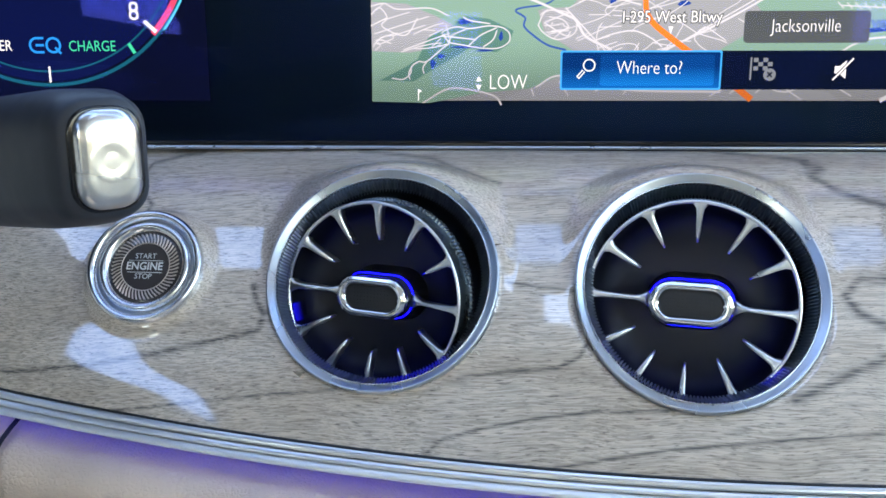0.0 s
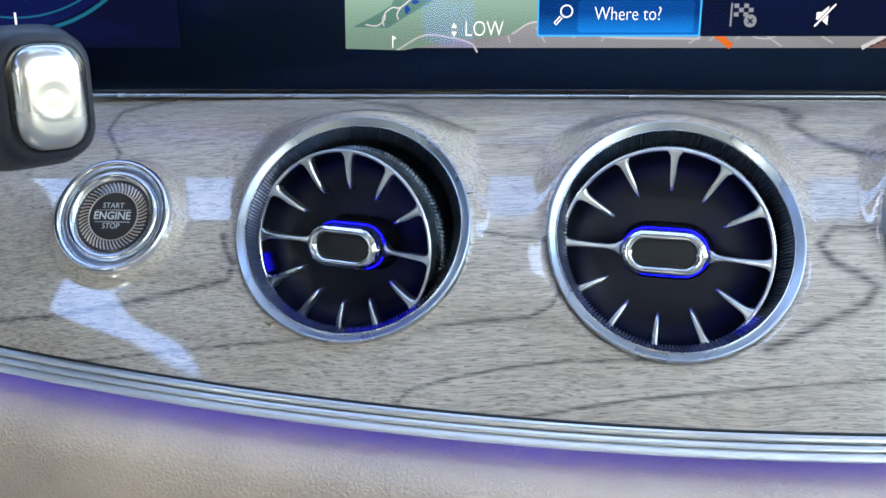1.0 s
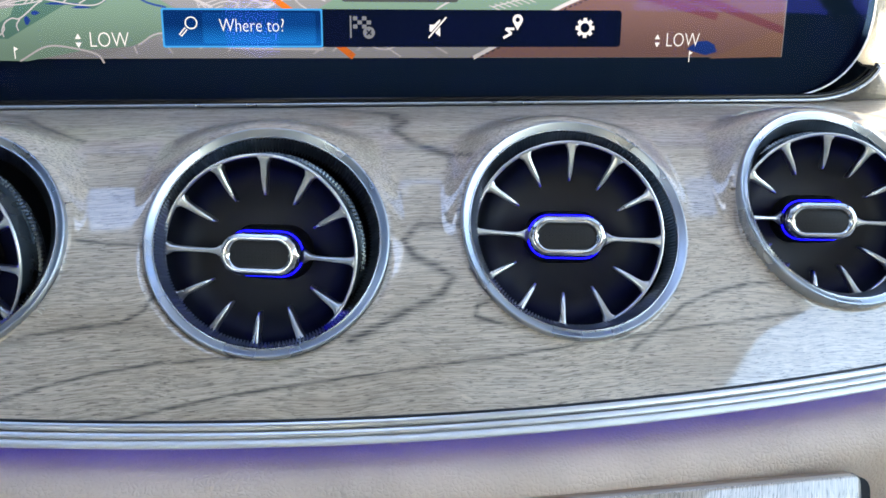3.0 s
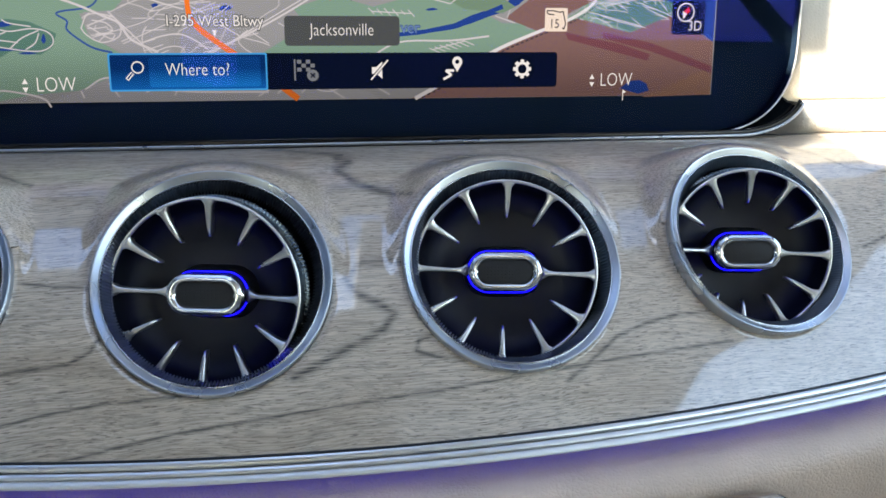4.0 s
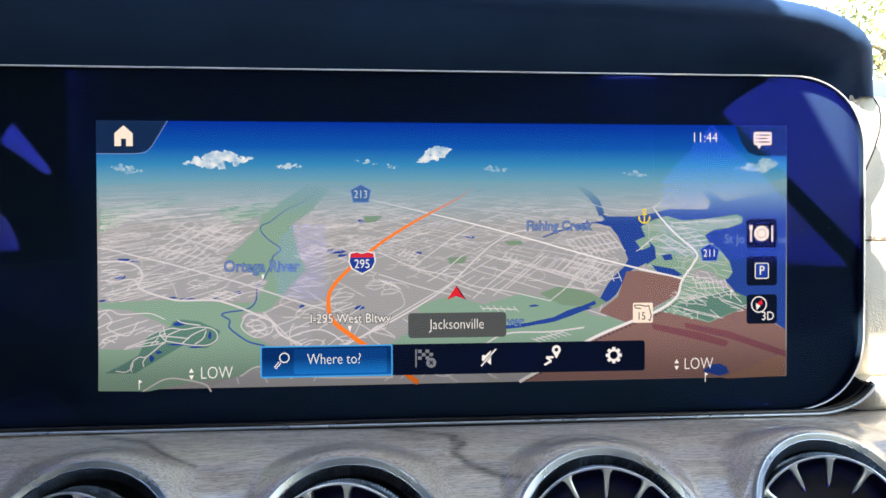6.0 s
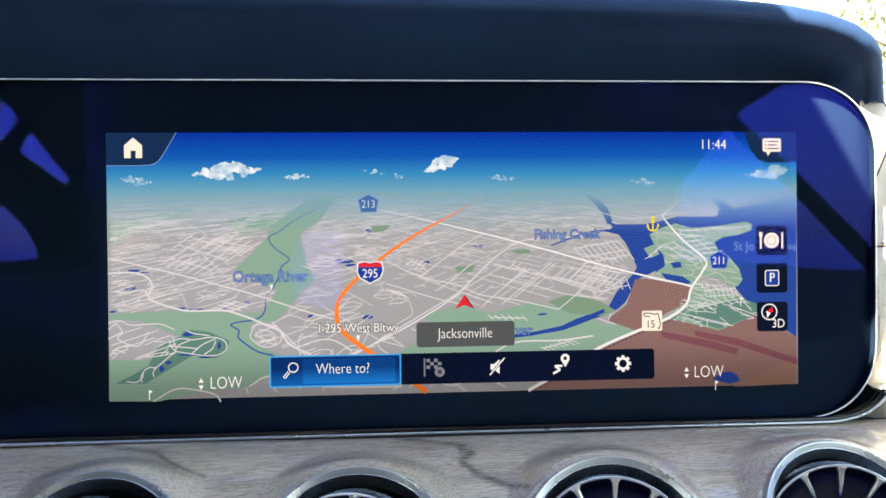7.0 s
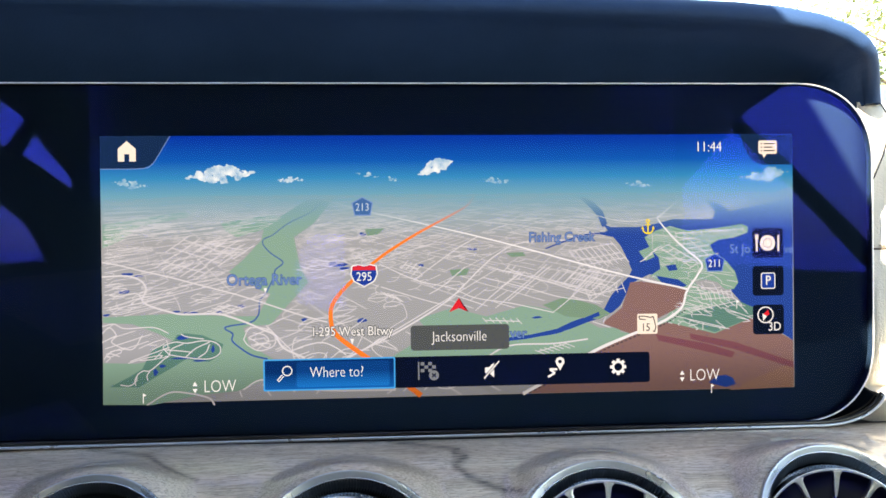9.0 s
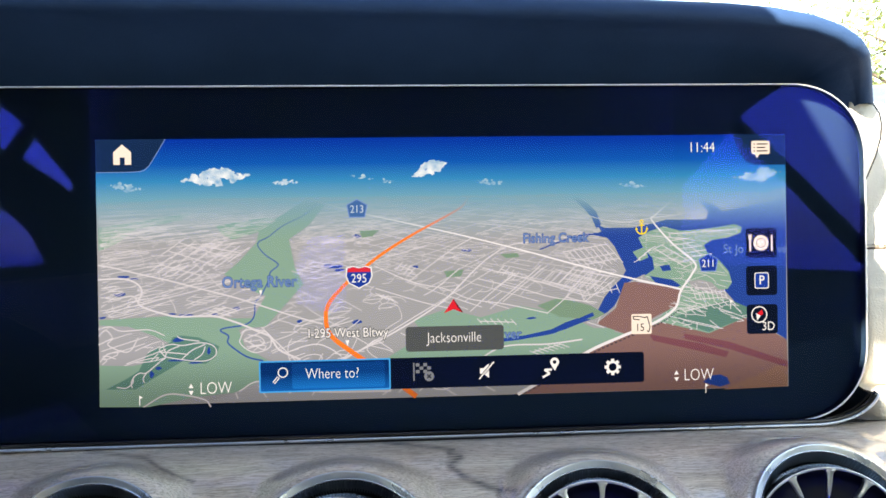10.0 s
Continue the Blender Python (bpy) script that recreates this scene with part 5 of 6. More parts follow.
def street(bm, pts, wide, test=on_land):
    """One street given on the ground, cut where it would leave the land."""
    piece = []

    def flush():
        if len(piece) > 1:
            w = max(0.0014, wide * reach(piece[len(piece) // 2].y))
            strip_quads(bm, piece, w, w, 3.5)
    for (a0, b0), (a1, b1) in zip(pts, pts[1:]):
        n = max(2, min(30, int(math.hypot(a1 - a0, b1 - b0) / 0.05)))
        for i in range(n + 1):
            p = ground(a0 + (a1 - a0) * i / n, b0 + (b1 - b0) * i / n)
            if test(p):
                piece.append(p)
            else:
                flush()
                piece = []
    flush()


def fill_block(bm, a0, a1, b0, b1, test, scale, fine=0.0050):
    """Small streets within one block: combs, loops, winding lanes or none."""
    w, h, kind = a1 - a0, b1 - b0, rng.random()
    winding = ground((a0 + a1) / 2, (b0 + b1) / 2).x < -0.2
    if kind < (0.26 if winding else 0.42):
        flip = rng.random() < 0.5
        side, long = (w, h) if flip else (h, w)
        n = max(2, int(side / (rng.uniform(0.075, 0.125) * scale)))
        lo = rng.uniform(0.0, 0.25)
        for i in range(1, n):
            if rng.random() < 0.12:
                continue
            k, e = i / n, rng.uniform(0.7, 1.0)
            street(bm, [(a0 + w * k, b0 + h * lo), (a0 + w * k, b0 + h * e)] if flip else [(a0 + w * lo, b0 + h * k), (a0 + w * e, b0 + h * k)], fine, test)
        if rng.random() < 0.7:
            street(bm, [(a0, b0 + h * lo), (a1, b0 + h * lo)] if flip else [(a0 + w * lo, b0), (a0 + w * lo, b1)], fine, test)
    elif kind < (0.50 if winding else 0.56):
        ca, cb = a0 + w * rng.uniform(0.4, 0.6), b0 + h * rng.uniform(0.4, 0.6)
        ra, rb, n = w * rng.uniform(0.25, 0.42), h * rng.uniform(0.25, 0.42), 16
        bend = [rng.uniform(0.72, 1.1) for i in range(n)]
        loop = [(ca + ra * bend[i % n] * math.cos(2 * math.pi * i / n), cb + rb * bend[i % n] * math.sin(2 * math.pi * i / n)) for i in range(n + 1)]
        street(bm, loop, fine, test)
        for i in rng.sample(range(n), 3):
            street(bm, [loop[i], (loop[i][0] * 1.55 - ca * 0.55, loop[i][1] * 1.55 - cb * 0.55)], fine, test)
        street(bm, [loop[2], loop[10]], fine, test)
    elif kind < (0.96 if winding else 0.78):
        for j in range(3 if winding else 2):
            p, d = (a0 + w * rng.random(), b0 + h * rng.random()), rng.uniform(0, 6.3)
            run = [p]
            turn = rng.gauss(0, 0.25)
            for i in range(rng.randint(9, 20)):
                turn = 0.8 * turn + rng.gauss(0, 0.22)
                d += turn
                p = (p[0] + 0.035 * scale * math.cos(d), p[1] + 0.035 * scale * math.sin(d))
                run.append(p)
                if rng.random() < 0.16:
                    e, l = d + rng.choice((-1.5, 1.5)), rng.uniform(0.05, 0.11) * scale
                    street(bm, [p, (p[0] + l * math.cos(e), p[1] + l * math.sin(e))], fine, test)
            street(bm, run, fine, test)


def broken(bm, pts, wide, test, scale):
    """A through street that stops and starts again: longer runs with gaps between."""
    for p, q in zip(pts, pts[1:]):
        p, q = Vector(p), Vector(q)
        far = (q - p).length
        if far < 1.2 * scale:
            if rng.random() < 0.9:
                street(bm, [tuple(p), tuple(q)], wide, test)
            continue
        at = 0.0
        while at < far:
            run = scale * rng.uniform(0.5, 1.6)
            if rng.random() < 0.62:
                street(bm, [tuple(p.lerp(q, at / far)), tuple(p.lerp(q, min(1.0, (at + run) / far)))], wide, test)
            at += run


def split(bm, a0, a1, b0, b1, level, test):
    corners = [ACROSS * a + ALONG * b for a in (a0, (a0 + a1) / 2, a1) for b in (b0, (b0 + b1) / 2, b1)]
    depth = max(p.y for p in corners)
    if depth < 1.0 or min(p.y for p in corners) > 17:
        return
    seen = [abs(p.x / max(p.y, 0.9)) < 2.4 and p.y > 0.8 for p in corners]
    if level > 6 and not any(seen):
        return
    mid = min(12.0, max(1.0, corners[4].y))
    scale = max(1.0, mid / 2.9)
    w, h = a1 - a0, b1 - b0
    if max(w, h) < rng.uniform(0.28, 0.62) * scale or level > 15:
        fill_block(bm, a0, a1, b0, b1, test, scale)
        return
    k = rng.uniform(0.34, 0.66)
    keep = level < 9 or rng.random() < 0.86
    wide = 0.0068 if max(w, h) > 1.6 * scale else 0.0054
    sway = rng.gauss(0, 0.012) * scale
    if w > h:
        m = a0 + w * k
        if keep:
            broken(bm, [(m, b0), (m + sway, (b0 + b1) / 2), (m, b1)], wide, test, scale)
        split(bm, a0, m, b0, b1, level + 1, test)
        split(bm, m, a1, b0, b1, level + 1, test)
    else:
        m = b0 + h * k
        if keep:
            broken(bm, [(a0, m), ((a0 + a1) / 2, m + sway), (a1, m)], wide, test, scale)
        split(bm, a0, a1, b0, m, level + 1, test)
        split(bm, a0, a1, m, b1, level + 1, test)


rng = random.Random(11)
streets = bmesh.new()
split(streets, -24.0, 20.0, -22.0, 26.0, 0, on_land)
split(streets, -0.8, 2.0, 1.8, 7.0, 8, on_island)
tagged(under(part("streets", streets, STREET, None, smooth=False), display), kind="stuff")

def comb(x0, z0, x1, z1, x2, z2, n, cross=1):
    """A block of parallel lanes: n of them spread from the first edge to the second, tied by cross streets."""
    bm = bmesh.new()
    a, b, c = Vector((x0, z0)), Vector((x1, z1)), Vector((x2, z2))
    for i in range(n):
        k = i / (n - 1)
        lo, hi = rng.uniform(0.0, 0.15), rng.uniform(0.75, 1.0)
        strip_quads(bm, [a.lerp(b, k) + (c - a) * lo, a.lerp(b, k) + (c - a) * hi], 0.0034, 0.0034, 3.6)
    for i in range(cross):
        k = (i + 0.5) / cross * rng.uniform(0.6, 1.2)
        strip_quads(bm, [a + (c - a) * k, b + (c - a) * k], 0.0036, 0.0036, 3.6)
    tagged(under(part("lanes", bm, STREET, None, smooth=False), display), kind="stuff")


comb(0.374, -0.082, 0.555, -0.133, 0.451, -0.012, 7, 2)
comb(0.451, -0.083, 0.61, -0.117, 0.539, 0.003, 8, 2)
comb(0.544, -0.106, 0.699, -0.075, 0.566, -0.16, 6, 1)
comb(0.227, 0.006, 0.292, -0.022, 0.183, -0.042, 4, 1)
comb(-0.328, -0.101, -0.265, -0.123, -0.286, -0.133, 5, 1)
comb(-0.205, 0.026, -0.151, 0.004, -0.242, -0.016, 4, 1)
comb(0.323, -0.363, 0.444, -0.332, 0.377, -0.385, 7, 1)
comb(0.468, 0.063, 0.656, 0.094, 0.555, -0.035, 9, 3)
comb(0.101, -0.219, 0.247, -0.226, 0.127, -0.246, 6, 1)
comb(-1.21, 0.065, -1.009, -0.002, -1.09, 0.148, 6, 2)
comb(-1.256, 0, -1.092, -0.048, -1.155, 0.065, 7, 1)
comb(-1.082, 0.064, -0.934, 0.035, -0.97, 0.138, 5, 1)
comb(-0.674, -0.005, -0.608, 0.041, -0.609, -0.025, 5, 1)
comb(-1.047, -0.17, -0.973, -0.143, -0.937, -0.2, 4, 2)
comb(0.936, 0.134, 1.234, 0.149, 0.945, 0.108, 9, 1)
comb(0.864, 0.056, 0.998, -0.025, 0.918, 0.082, 6, 2)
comb(1.042, -0.122, 1.177, -0.115, 1.059, -0.175, 8, 2)
comb(0.918, 0.09, 1.007, 0.019, 1.044, 0.107, 5, 1)
comb(0.783, 0.004, 0.846, 0.056, 0.819, 0.021, 4, 1)
comb(0.978, -0.193, 1.186, -0.152, 1.023, -0.229, 8, 1)

# writing and signs
def words(name, body, x, z, size, material, layer, squeeze=0.86, edge=None, weight=0.0):
    m = face_pose((x, -0.0004 * layer, z), 0, 0)
    if edge:
        under(text(name + "_edge", body, size * 0.1, face_pose((x, -0.0004 * (layer - 0.5), z), 0, 0), edge, None, squeeze, weight=0.00022 if edge is LABEL_BLUE else 0.00034), display)
    under(text(name, body, size * 0.1, m, material, None, squeeze, weight=weight), display)


def box(name, x0, x1, z0, z1, material, layer, r=0.012):
    w, h = (x1 - x0) / 2, (z1 - z0) / 2
    sheet(name, [((x0 + x1) / 2 + a, (z0 + z1) / 2 + b) for a, b in rounded(w, h, min(r, w, h), 4)], material, layer)


def disc(name, x, z, r, material, layer, n=24):
    sheet(name, [(x + r * math.cos(2 * math.pi * i / n), z + r * math.sin(2 * math.pi * i / n)) for i in range(n)], material, layer)


def ring(name, x, z, r0, r1, material, layer, n=28, a0=0.0, a1=360.0):
    bm = bmesh.new()
    rows = []
    for i in range(n + 1):
        a = radians(a0 + (a1 - a0) * i / n)
        rows.append([D(x + r * math.cos(a), -0.0004 * layer, z + r * math.sin(a)) for r in (r0, r1)])
    under(part(name, loft(rows), material, None, smooth=False), display)


def bar(name, ax, az, bx, bz, w, material, layer):
    bm = bmesh.new()
    strip_quads(bm, [(ax, az), (bx, bz)], w, w, layer)
    under(part(name, bm, material, None, smooth=False), display)


RAIL_DARK = screen_mat("rail_dark", (60, 62, 66))
# a railway beside the main road
way = [Vector(p) for p in smooth_line([(0.978, -0.205), (0.890, -0.262), (0.742, -0.321), (0.594, -0.383), (0.447, -0.473), (0.290, -0.548)], 8)]
for i, (p, q) in enumerate(zip(way, way[1:])):
    m = p.lerp(q, 0.55)
    bar("railway_mark", p.x, p.y, m.x, m.y, 0.005, RAIL_DARK, 5.3)
words("river_label", "Ortega River", -0.804, -0.050, 0.066, LABEL_PALE, 8, 0.88, LABEL_BLUE, -0.00004)
words("creek_label", "Fishing Creek", 0.445, 0.113, 0.058, LABEL_PALE, 8, 0.88, LABEL_BLUE, -0.00004)
words("river_label", "ver", 0.256, -0.292, 0.062, LABEL_PALE, 8, 0.88, LABEL_BLUE, -0.00004)
words("river_label", "St Jo", 1.222, 0.053, 0.056, LABEL_PALE, 8, 0.88)
words("river_label", "ve", 1.438, 0.050, 0.052, LABEL_PALE, 8, 0.88)
words("road_label", "I-295 West Bltwy", -0.441, -0.270, 0.056, WHITE, 8, 0.84, SLATE)
sheet("pointer", [(-0.452, -0.300), (-0.436, -0.300), (-0.444, -0.326)], WHITE, 8)
sheet("pointer", [(-0.806, -0.083), (-0.792, -0.083), (-0.799, -0.106)], WHITE, 8)

# road shields
SIGN_PALE = screen_mat("sign_pale", (186, 202, 222), False)
SIGN_HAZY = screen_mat("sign_hazy", (64, 104, 158), False)
for x, z, n in ((-0.395, 0.251, "213"), (1.110, -0.004, "211")):
    for s, mat_, lay in ((1.12, LABEL_PALE, 8), (1.0, SIGN_BLUE if n == "211" else SIGN_HAZY, 8.4)):
        sheet("road_sign", [(x + a * s, z + b * s) for a, b in ((-0.030, -0.034), (0.030, -0.034), (0.040, 0.014), (0.0, 0.036), (-0.040, 0.014))], mat_, lay)
    words("sign_number", n, x, z - 0.004, 0.046, WHITE if n == "211" else SIGN_PALE, 9, 0.86)
x, z = -0.391, -0.033
for s, mat_, lay in ((1.1, WHITE, 8), (1.0, SIGN_BLUE, 8.4)):
    sheet("motorway_sign", [(x + a * s, z + b * s) for a, b in ((-0.048, 0.034), (-0.024, 0.040), (0.0, 0.034), (0.024, 0.040), (0.048, 0.034), (0.052, 0.0), (0.040, -0.026), (0.0, -0.048), (-0.040, -0.026), (-0.052, 0.0))], mat_, lay)
sheet("motorway_sign", [(x + a, z + b) for a, b in ((-0.047, 0.033), (-0.024, 0.039), (0.0, 0.033), (0.024, 0.039), (0.047, 0.033), (0.049, 0.018), (-0.049, 0.018))], SIGN_RED, 8.8)
words("sign_number", "295", x, z - 0.010, 0.052, WHITE, 9, 0.86)
box("road_sign", 0.768, 0.856, -0.304, -0.218, CREAM_UI, 8, 0.006)
words("sign_number", "15", 0.805, -0.277, 0.047, NAVY, 9, 0.86)
for seg in ((0.775, -0.228, 0.800, -0.228), (0.800, -0.228, 0.826, -0.234), (0.826, -0.234, 0.838, -0.230), (0.838, -0.230, 0.849, -0.275), (0.849, -0.275, 0.843, -0.296), (0.843, -0.296, 0.836, -0.290), (0.775, -0.228, 0.778, -0.240), (0.778, -0.240, 0.804, -0.243)):
    bar("sign_outline", *seg, 0.0042, NAVY, 9)

# own position, anchor
sheet("position_arrow", [(0.005, -0.136), (-0.037, -0.196), (0.004, -0.180)], ARROW_RED, 8)
sheet("position_arrow", [(0.005, -0.136), (0.004, -0.180), (0.046, -0.196)], ARROW_DARK, 8)
sheet("position_arrow", [(0.005, -0.140), (0.022, -0.172), (0.040, -0.193), (0.004, -0.178)], ARROW_RED, 8.3)
ring("harbour_sign", 0.819, 0.178, 0.004, 0.009, YELLOW, 8)
bar("harbour_sign", 0.819, 0.172, 0.819, 0.124, 0.006, YELLOW, 8)
bar("harbour_sign", 0.808, 0.162, 0.830, 0.162, 0.005, YELLOW, 8.2)
ring("harbour_sign", 0.819, 0.148, 0.020, 0.026, YELLOW, 8, a0=195, a1=345)
for dx in (-0.023, 0.023):
    sheet("harbour_sign", [(0.819 + dx - 0.006, 0.143), (0.819 + dx + 0.006, 0.143), (0.819 + dx, 0.158)], YELLOW, 8.2)
for x, z in ((1.205, -0.185), (-1.30, -0.528), (1.09, -0.545)):
    bar("course_flag", x, z - 0.02, x, z + 0.02, 0.003, WHITE, 8)
    sheet("course_flag", [(x, z + 0.02), (x, z + 0.006), (x + 0.013, z + 0.013)], WHITE, 8)

# place name and menu bar
def search_mat(name, low, high):
    """A field that glows more towards its lower edge."""
    k = Mat("display_" + name, (0, 0, 0), 0.5)
    k.put("Specular IOR Level", 0.0)
    tc = k.t.nodes.new("ShaderNodeTexCoord")
    sep = k.t.nodes.new("ShaderNodeSeparateXYZ")
    k.link(tc.outputs["Object"], sep.inputs[0])
    at = k.node("ShaderNodeMapRange")
    at.inputs["From Min"].default_value, at.inputs["From Max"].default_value = LIFT - 0.0505, LIFT - 0.0385
    k.link(sep.outputs[2], at.inputs["Value"])
    k.link(k.ramp(at.outputs[0], [(0.0, tuple(srgb(c) for c in low)), (0.6, tuple(srgb(c) for c in high))]), k.b.inputs["Emission Color"])
    k.put("Emission Strength", SCREEN_GAIN)
    return k.m


SEARCH_DEEP, SEARCH_BLUE = search_mat("search_deep", (8, 92, 172), (4, 46, 104)), search_mat("search_blue", (14, 118, 206), (5, 62, 130))
box("place_box", -0.200, 0.216, -0.355, -0.250, SLATE, 9, 0.014)
words("place_name", "Jacksonville", 0.006, -0.300, 0.063, WHITE, 10, 0.80, None, -0.00008)
box("menu_bar", -0.812, 0.820, -0.510, -0.380, NAVY, 9, 0.012)
box("search_field", -0.812, -0.266, -0.511, -0.379, WHERE_EDGE, 10, 0.006)
box("search_field", -0.806, -0.272, -0.505, -0.385, SEARCH_DEEP, 10.5, 0.005)
box("search_field", -0.676, -0.290, -0.497, -0.393, SEARCH_BLUE, 11, 0.01)
words("search_words", "Where to?", -0.509, -0.438, 0.064, WHITE, 12, 0.80, None, -0.00008)
ring("search_icon", -0.714, -0.428, 0.017, 0.0215, WHITE, 12)
bar("search_icon", -0.732, -0.447, -0.752, -0.470, 0.013, WHITE, 12)
bar("search_icon", -0.733, -0.448, -0.750, -0.468, 0.005, WHERE_DEEP, 12.4)
for x in (0.006, 0.276, 0.548):
    bar("divider", x, -0.40, x, -0.49, 0.0022, NIGHT, 10)
bar("flag_icon", -0.168, -0.402, -0.168, -0.478, 0.006, MID_GREY, 11)
for i in range(4):
    for j in range(3):
        if (i + j) % 2 == 0:
            box("flag_icon", -0.160 + 0.016 * i, -0.144 + 0.016 * i, -0.418 - 0.014 * j, -0.404 - 0.014 * j, MID_GREY, 11, 0.002)
disc("flag_icon", -0.104, -0.460, 0.021, MID_GREY, 11.5)
bar("flag_icon", -0.112, -0.452, -0.096, -0.468, 0.005, NAVY, 12)
bar("flag_icon", -0.112, -0.468, -0.096, -0.452, 0.005, NAVY, 12)
sheet("mute_icon", [(0.112, -0.432), (0.128, -0.432), (0.150, -0.412), (0.150, -0.474), (0.128, -0.456), (0.112, -0.456)], WHITE, 11)
bar("mute_icon", 0.106, -0.480, 0.172, -0.406, 0.012, NAVY, 11.5)
bar("mute_icon", 0.108, -0.478, 0.172, -0.406, 0.0055, WHITE, 12)
ring("route_icon", 0.432, -0.414, 0.008, 0.019, WHITE, 11)
sheet("route_icon", [(0.415, -0.422), (0.449, -0.422), (0.432, -0.452)], WHITE, 11.2)
for seg in ((0.420, -0.446, 0.388, -0.446), (0.388, -0.446, 0.410, -0.462), (0.410, -0.462, 0.380, -0.478)):
    bar("route_icon", *seg, 0.009, WHITE, 11)
ring("settings_icon", 0.683, -0.442, 0.017, 0.027, WHITE, 11)
for i in range(8):
    a = math.pi / 4 * i
    bar("settings_icon", 0.683 + 0.024 * math.cos(a), -0.442 + 0.024 * math.sin(a), 0.683 + 0.035 * math.cos(a), -0.442 + 0.035 * math.sin(a), 0.014, WHITE, 11.2)

# corner tabs, clock, side buttons, temperature
sheet("home_tab", [(-1.46, 0.548), (-1.178, 0.548), (-1.225, 0.470), (-1.250, 0.432), (-1.290, 0.415), (-1.46, 0.412)], TAB, 5)
ribbon("tab_edge", LABEL_PALE, 5.5, 0.003, 0.003, [(-1.178, 0.548), (-1.225, 0.470), (-1.252, 0.432), (-1.292, 0.415), (-1.46, 0.413)])
sheet("home_icon", [(-1.388, 0.444), (-1.388, 0.496), (-1.352, 0.528), (-1.316, 0.496), (-1.316, 0.444), (-1.342, 0.444), (-1.342, 0.474), (-1.362, 0.474), (-1.362, 0.444)], CREAM_UI, 6)
sheet("message_tab", [(1.46, 0.548), (1.225, 0.548), (1.255, 0.470), (1.285, 0.430), (1.325, 0.416), (1.46, 0.416)], TAB, 5)
box("message_icon", 1.308, 1.390, 0.462, 0.520, CREAM_UI, 6, 0.008)
sheet("message_icon", [(1.322, 0.464), (1.346, 0.464), (1.332, 0.444)], CREAM_UI, 6)
for i, z in enumerate((0.506, 0.491, 0.476)):
    bar("message_icon", 1.332, z, 1.380 - 0.010 * (i == 1), z, 0.005, NAVY, 6.5)
    bar("message_icon", 1.318, z, 1.324, z, 0.005, NAVY, 6.5)
words("clock", "11:44", 1.088, 0.492, 0.062, WHITE, 6, 0.86, None, -0.00005)
for z in (0.078, -0.085, -0.252):
    box("side_button", 1.276, 1.414, z - 0.064, z + 0.064, NIGHT, 9, 0.014)
disc("food_icon", 1.344, 0.078, 0.034, CREAM_UI, 10)
ring("food_icon", 1.344, 0.078, 0.018, 0.021, MID_GREY, 10.5)
for x in (1.296, 1.392):
    bar("food_icon", x, 0.042, x, 0.112, 0.008, CREAM_UI, 10)
for dx in (-0.006, 0.0, 0.006):
    bar("food_icon", 1.296 + dx, 0.094, 1.296 + dx, 0.116, 0.003, CREAM_UI, 10)
box("parking_icon", 1.313, 1.377, -0.120, -0.050, WHITE, 10, 0.009)
box("parking_icon", 1.317, 1.373, -0.116, -0.054, SIGN_BLUE, 10.5, 0.007)
words("parking_letter", "P", 1.345, -0.085, 0.056, WHITE, 11, 0.9, weight=0.00004)
ring("compass_icon", 1.332, -0.232, 0.031, 0.036, WHITE, 10)
sheet("compass_icon", [(1.344, -0.210), (1.350, -0.230), (1.332, -0.240), (1.318, -0.232)], ARROW_RED, 10.5)
sheet("compass_icon", [(1.318, -0.226), (1.338, -0.238), (1.322, -0.258)], WHITE, 10.6)
words("view_label", "3D", 1.372, -0.284, 0.054, WHITE, 11, 0.88)
for x, ax in ((-0.990, -1.091), (1.060, 0.962)):
    words("temperature", "LOW", x, -0.487, 0.073, WHITE, 8, 0.78, None, -0.00011)
    sheet("temperature_arrow", [(ax - 0.010, -0.482), (ax + 0.010, -0.482), (ax, -0.464)], WHITE, 8)
    sheet("temperature_arrow", [(ax - 0.010, -0.494), (ax + 0.010, -0.494), (ax, -0.512)], WHITE, 8)

# ---- the dial behind the same glass ----
DIAL_BLUE, TEAL, TEAL_DARK = screen_mat("dial_blue", (10, 18, 60), False), screen_mat("teal", (84, 196, 226), False), screen_mat("teal_dark", (18, 84, 104), False)
EQ_BLUE, MINT, PINK = screen_mat("power_blue", (34, 140, 224), False), screen_mat("mint", (60, 200, 150), False), screen_mat("pink", (226, 70, 100), False)
CLUSTER = screen_mat("cluster", (8, 12, 34), False)
sheet("dial_screen", [(-4.30, -0.548), (-2.034, -0.548), (-2.034, 0.548), (-4.30, 0.548)], CLUSTER, 0)
CX, CZ, CR = -2.60, 0.045, 0.545
disc("dial_face", CX, CZ, CR - 0.02, DIAL_BLUE, 1, 64)
ring("dial_ring", CX, CZ, CR - 0.012, CR, TEAL_DARK, 2, 90)
ring("dial_ring", CX, CZ, CR - 0.003, CR + 0.004, TEAL, 3, 60, -40, 60)
ring("dial_ring", CX, CZ, CR - 0.056, CR - 0.050, TEAL_DARK, 2, 90)
ring("red_zone", CX, CZ, CR - 0.030, CR - 0.010, PINK, 3, 24, -44, 10)
for a in (-42.5, -90.0):
    c_, s_ = math.cos(radians(a)), math.sin(radians(a))
    r1 = CR - 0.015
    bar("dial_mark", CX + (r1 - 0.055) * c_, CZ + (r1 - 0.055) * s_, CX + r1 * c_, CZ + r1 * s_, 0.013 if a > -80 else 0.007, WHITE, 4)
bar("dial_mark", -2.310, -0.352, -2.290, -0.385, 0.012, MINT, 4)
words("dial_number", "8", -2.284, -0.246, 0.090, WHITE, 4, 0.9)
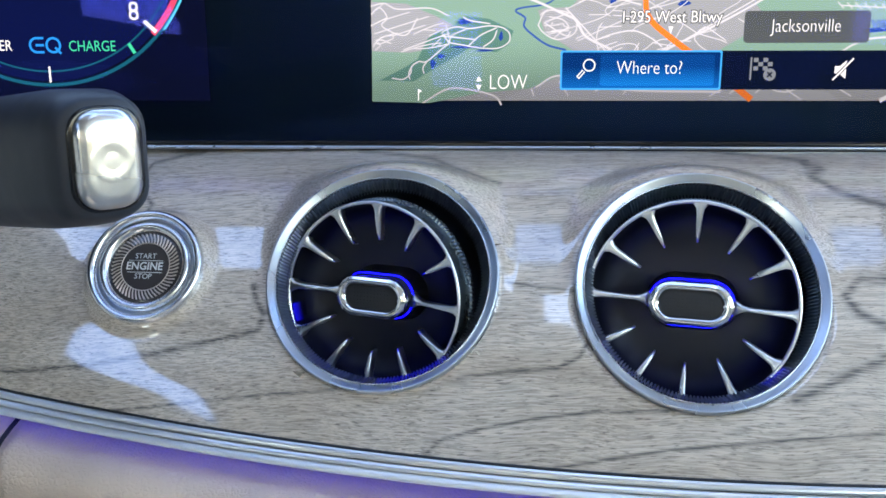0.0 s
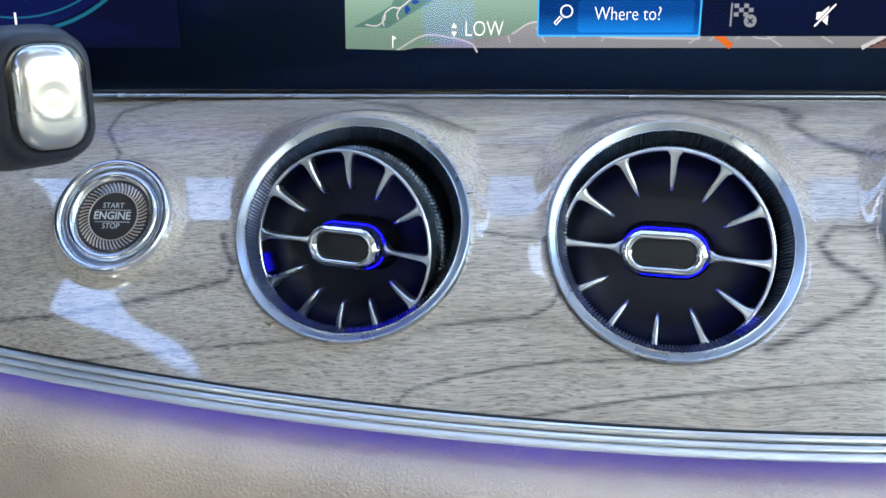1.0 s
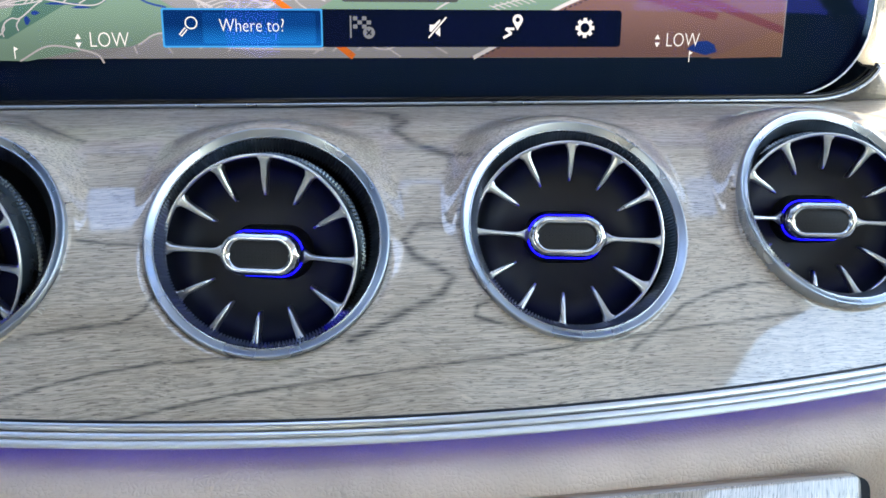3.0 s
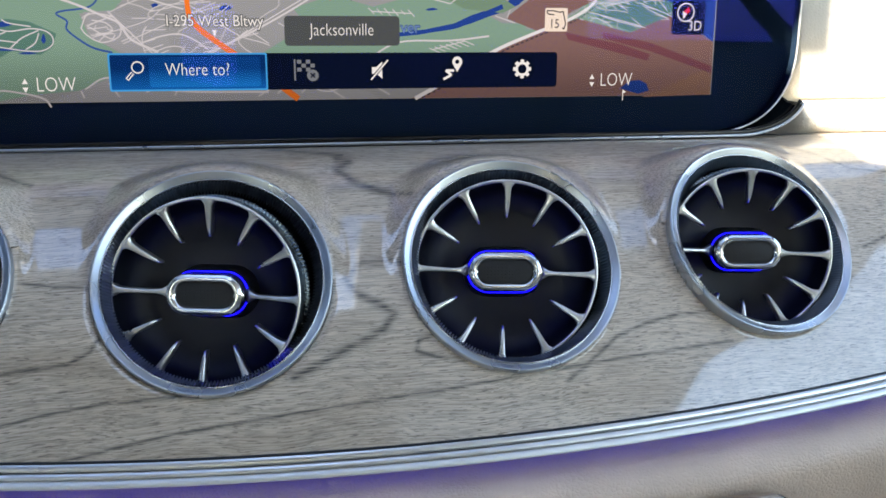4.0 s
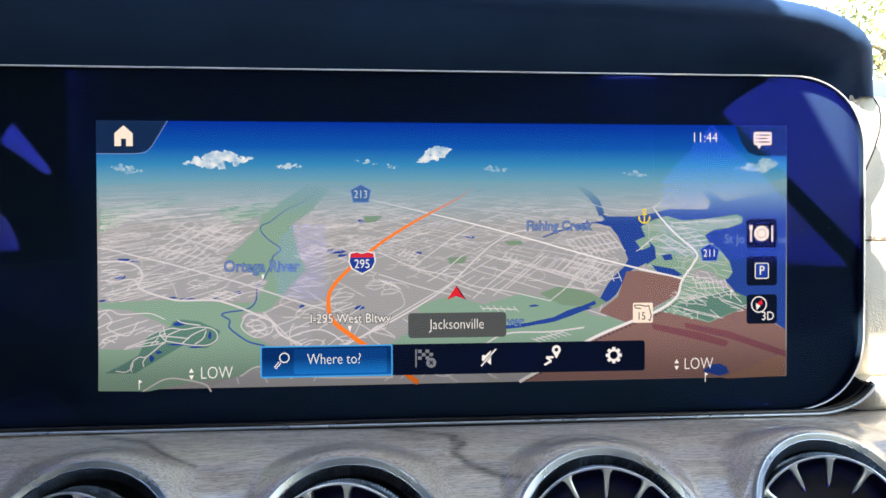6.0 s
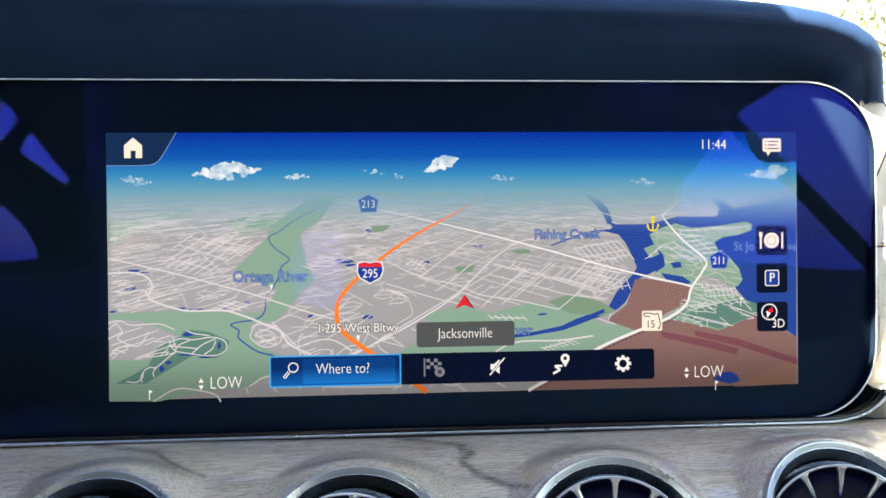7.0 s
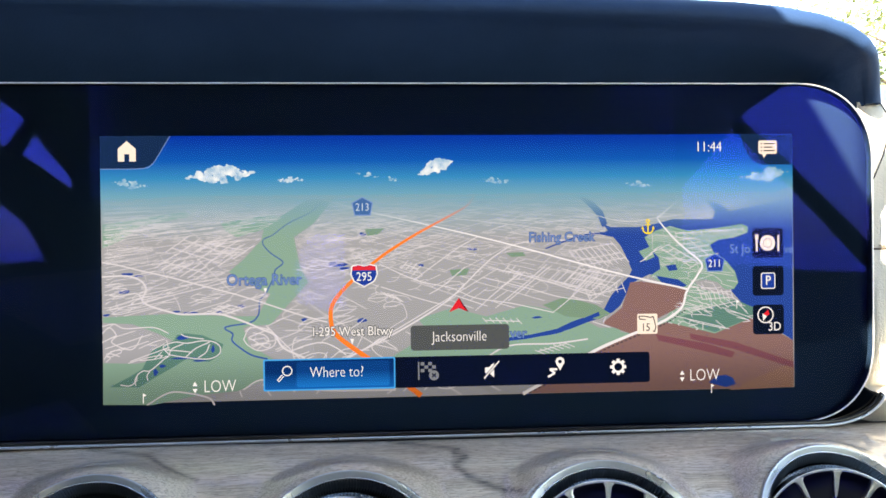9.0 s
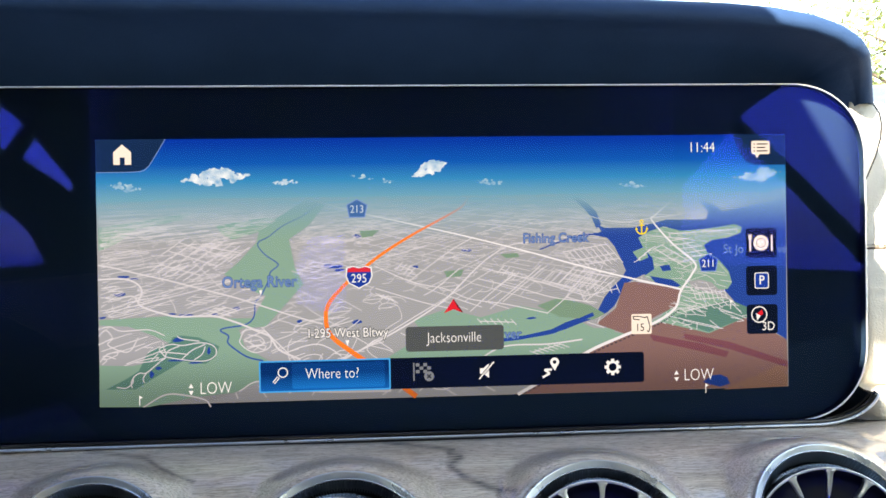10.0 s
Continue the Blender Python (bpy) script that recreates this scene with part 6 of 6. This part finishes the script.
words("power_word", "POWER", -2.800, -0.360, 0.052, WHITE, 4, 0.82)
words("charge_word", "CHARGE", -2.440, -0.362, 0.052, MINT, 4, 0.82)
for x0 in (-2.655,):
    ring("energy_mark", x0 + 0.018, -0.357, 0.020, 0.028, EQ_BLUE, 4, 20, 90, 270)
    for dz in (-0.024, 0.0, 0.024):
        bar("energy_mark", x0 + 0.014, -0.357 + dz, x0 + 0.044, -0.357 + dz, 0.008, EQ_BLUE, 4.2)
ring("energy_mark", -2.578, -0.357, 0.020, 0.028, EQ_BLUE, 4, 28)
bar("energy_mark", -2.572, -0.365, -2.552, -0.386, 0.008, EQ_BLUE, 4.2)


# ---- outside, beyond the windscreen ----
BARK = speckled("bark", (0.12, 0.09, 0.065), 0.9, scale=30, bump=0.6, distance=0.01, bump_scale=60)
LEAF = speckled("leaves", (0.16, 0.18, 0.05), 0.6, scale=8, amount=0.35)


def build_tree(x, y, height, seed):
    """A broad-leaved tree: forked trunk and a loose crown of small leaves, in metres on the ground."""
    r = random.Random(seed)
    base = Vector((x, y, 0.0))
    tree = holder("tree", Matrix.Translation(base), "sunlit broad-leaved tree with a loose yellow-green crown", "tree")
    trunk = [Vector((0.12 * math.sin(i * 0.9), 0.1 * math.cos(i), height * 0.55 * i / 6)) for i in range(7)]
    rows = [[p + (0.16 - 0.018 * i) * Vector((math.cos(k * math.pi / 5), math.sin(k * math.pi / 5), 0)) for k in range(10)] for i, p in enumerate(trunk)]
    part("trunk", capped(rows), BARK, tree)
    tips = []
    for i in range(11):
        a, start = i * 2.4, trunk[3 + i % 4]
        tip = start + Vector((math.cos(a) * height * r.uniform(0.2, 0.36), math.sin(a) * height * r.uniform(0.2, 0.36), height * r.uniform(0.12, 0.42)))
        mid = start.lerp(tip, 0.5) + Vector((0, 0, 0.12 * height * r.random()))
        pts = [start, mid, tip]
        limb = [[p + w * Vector((math.cos(k * math.pi / 3), math.sin(k * math.pi / 3), 0)) for k in range(6)] for p, w in zip(pts, (0.06, 0.04, 0.015))]
        part("limb", capped(limb), BARK, tree)
        tips += [mid, tip, start.lerp(tip, 0.8)]
    verts, faces = [], []
    for t in tips:
        for j in range(240):
            c = t + Vector((r.gauss(0, 0.6), r.gauss(0, 0.6), r.gauss(0, 0.5)))
            u = Vector((r.gauss(0, 1), r.gauss(0, 1), r.gauss(0, 1))).normalized()
            v = u.orthogonal().normalized()
            s = r.uniform(0.04, 0.085)
            n = len(verts)
            verts += [c - u * s, c + v * s * 0.45, c + u * s, c - v * s * 0.45]
            faces.append((n, n + 1, n + 2, n + 3))
    obj("crown", verts, faces, LEAF, tree, smooth=False)


build_tree(7.4, 10.5, 6.4, 3)
build_tree(10.5, 13.0, 7.0, 8)
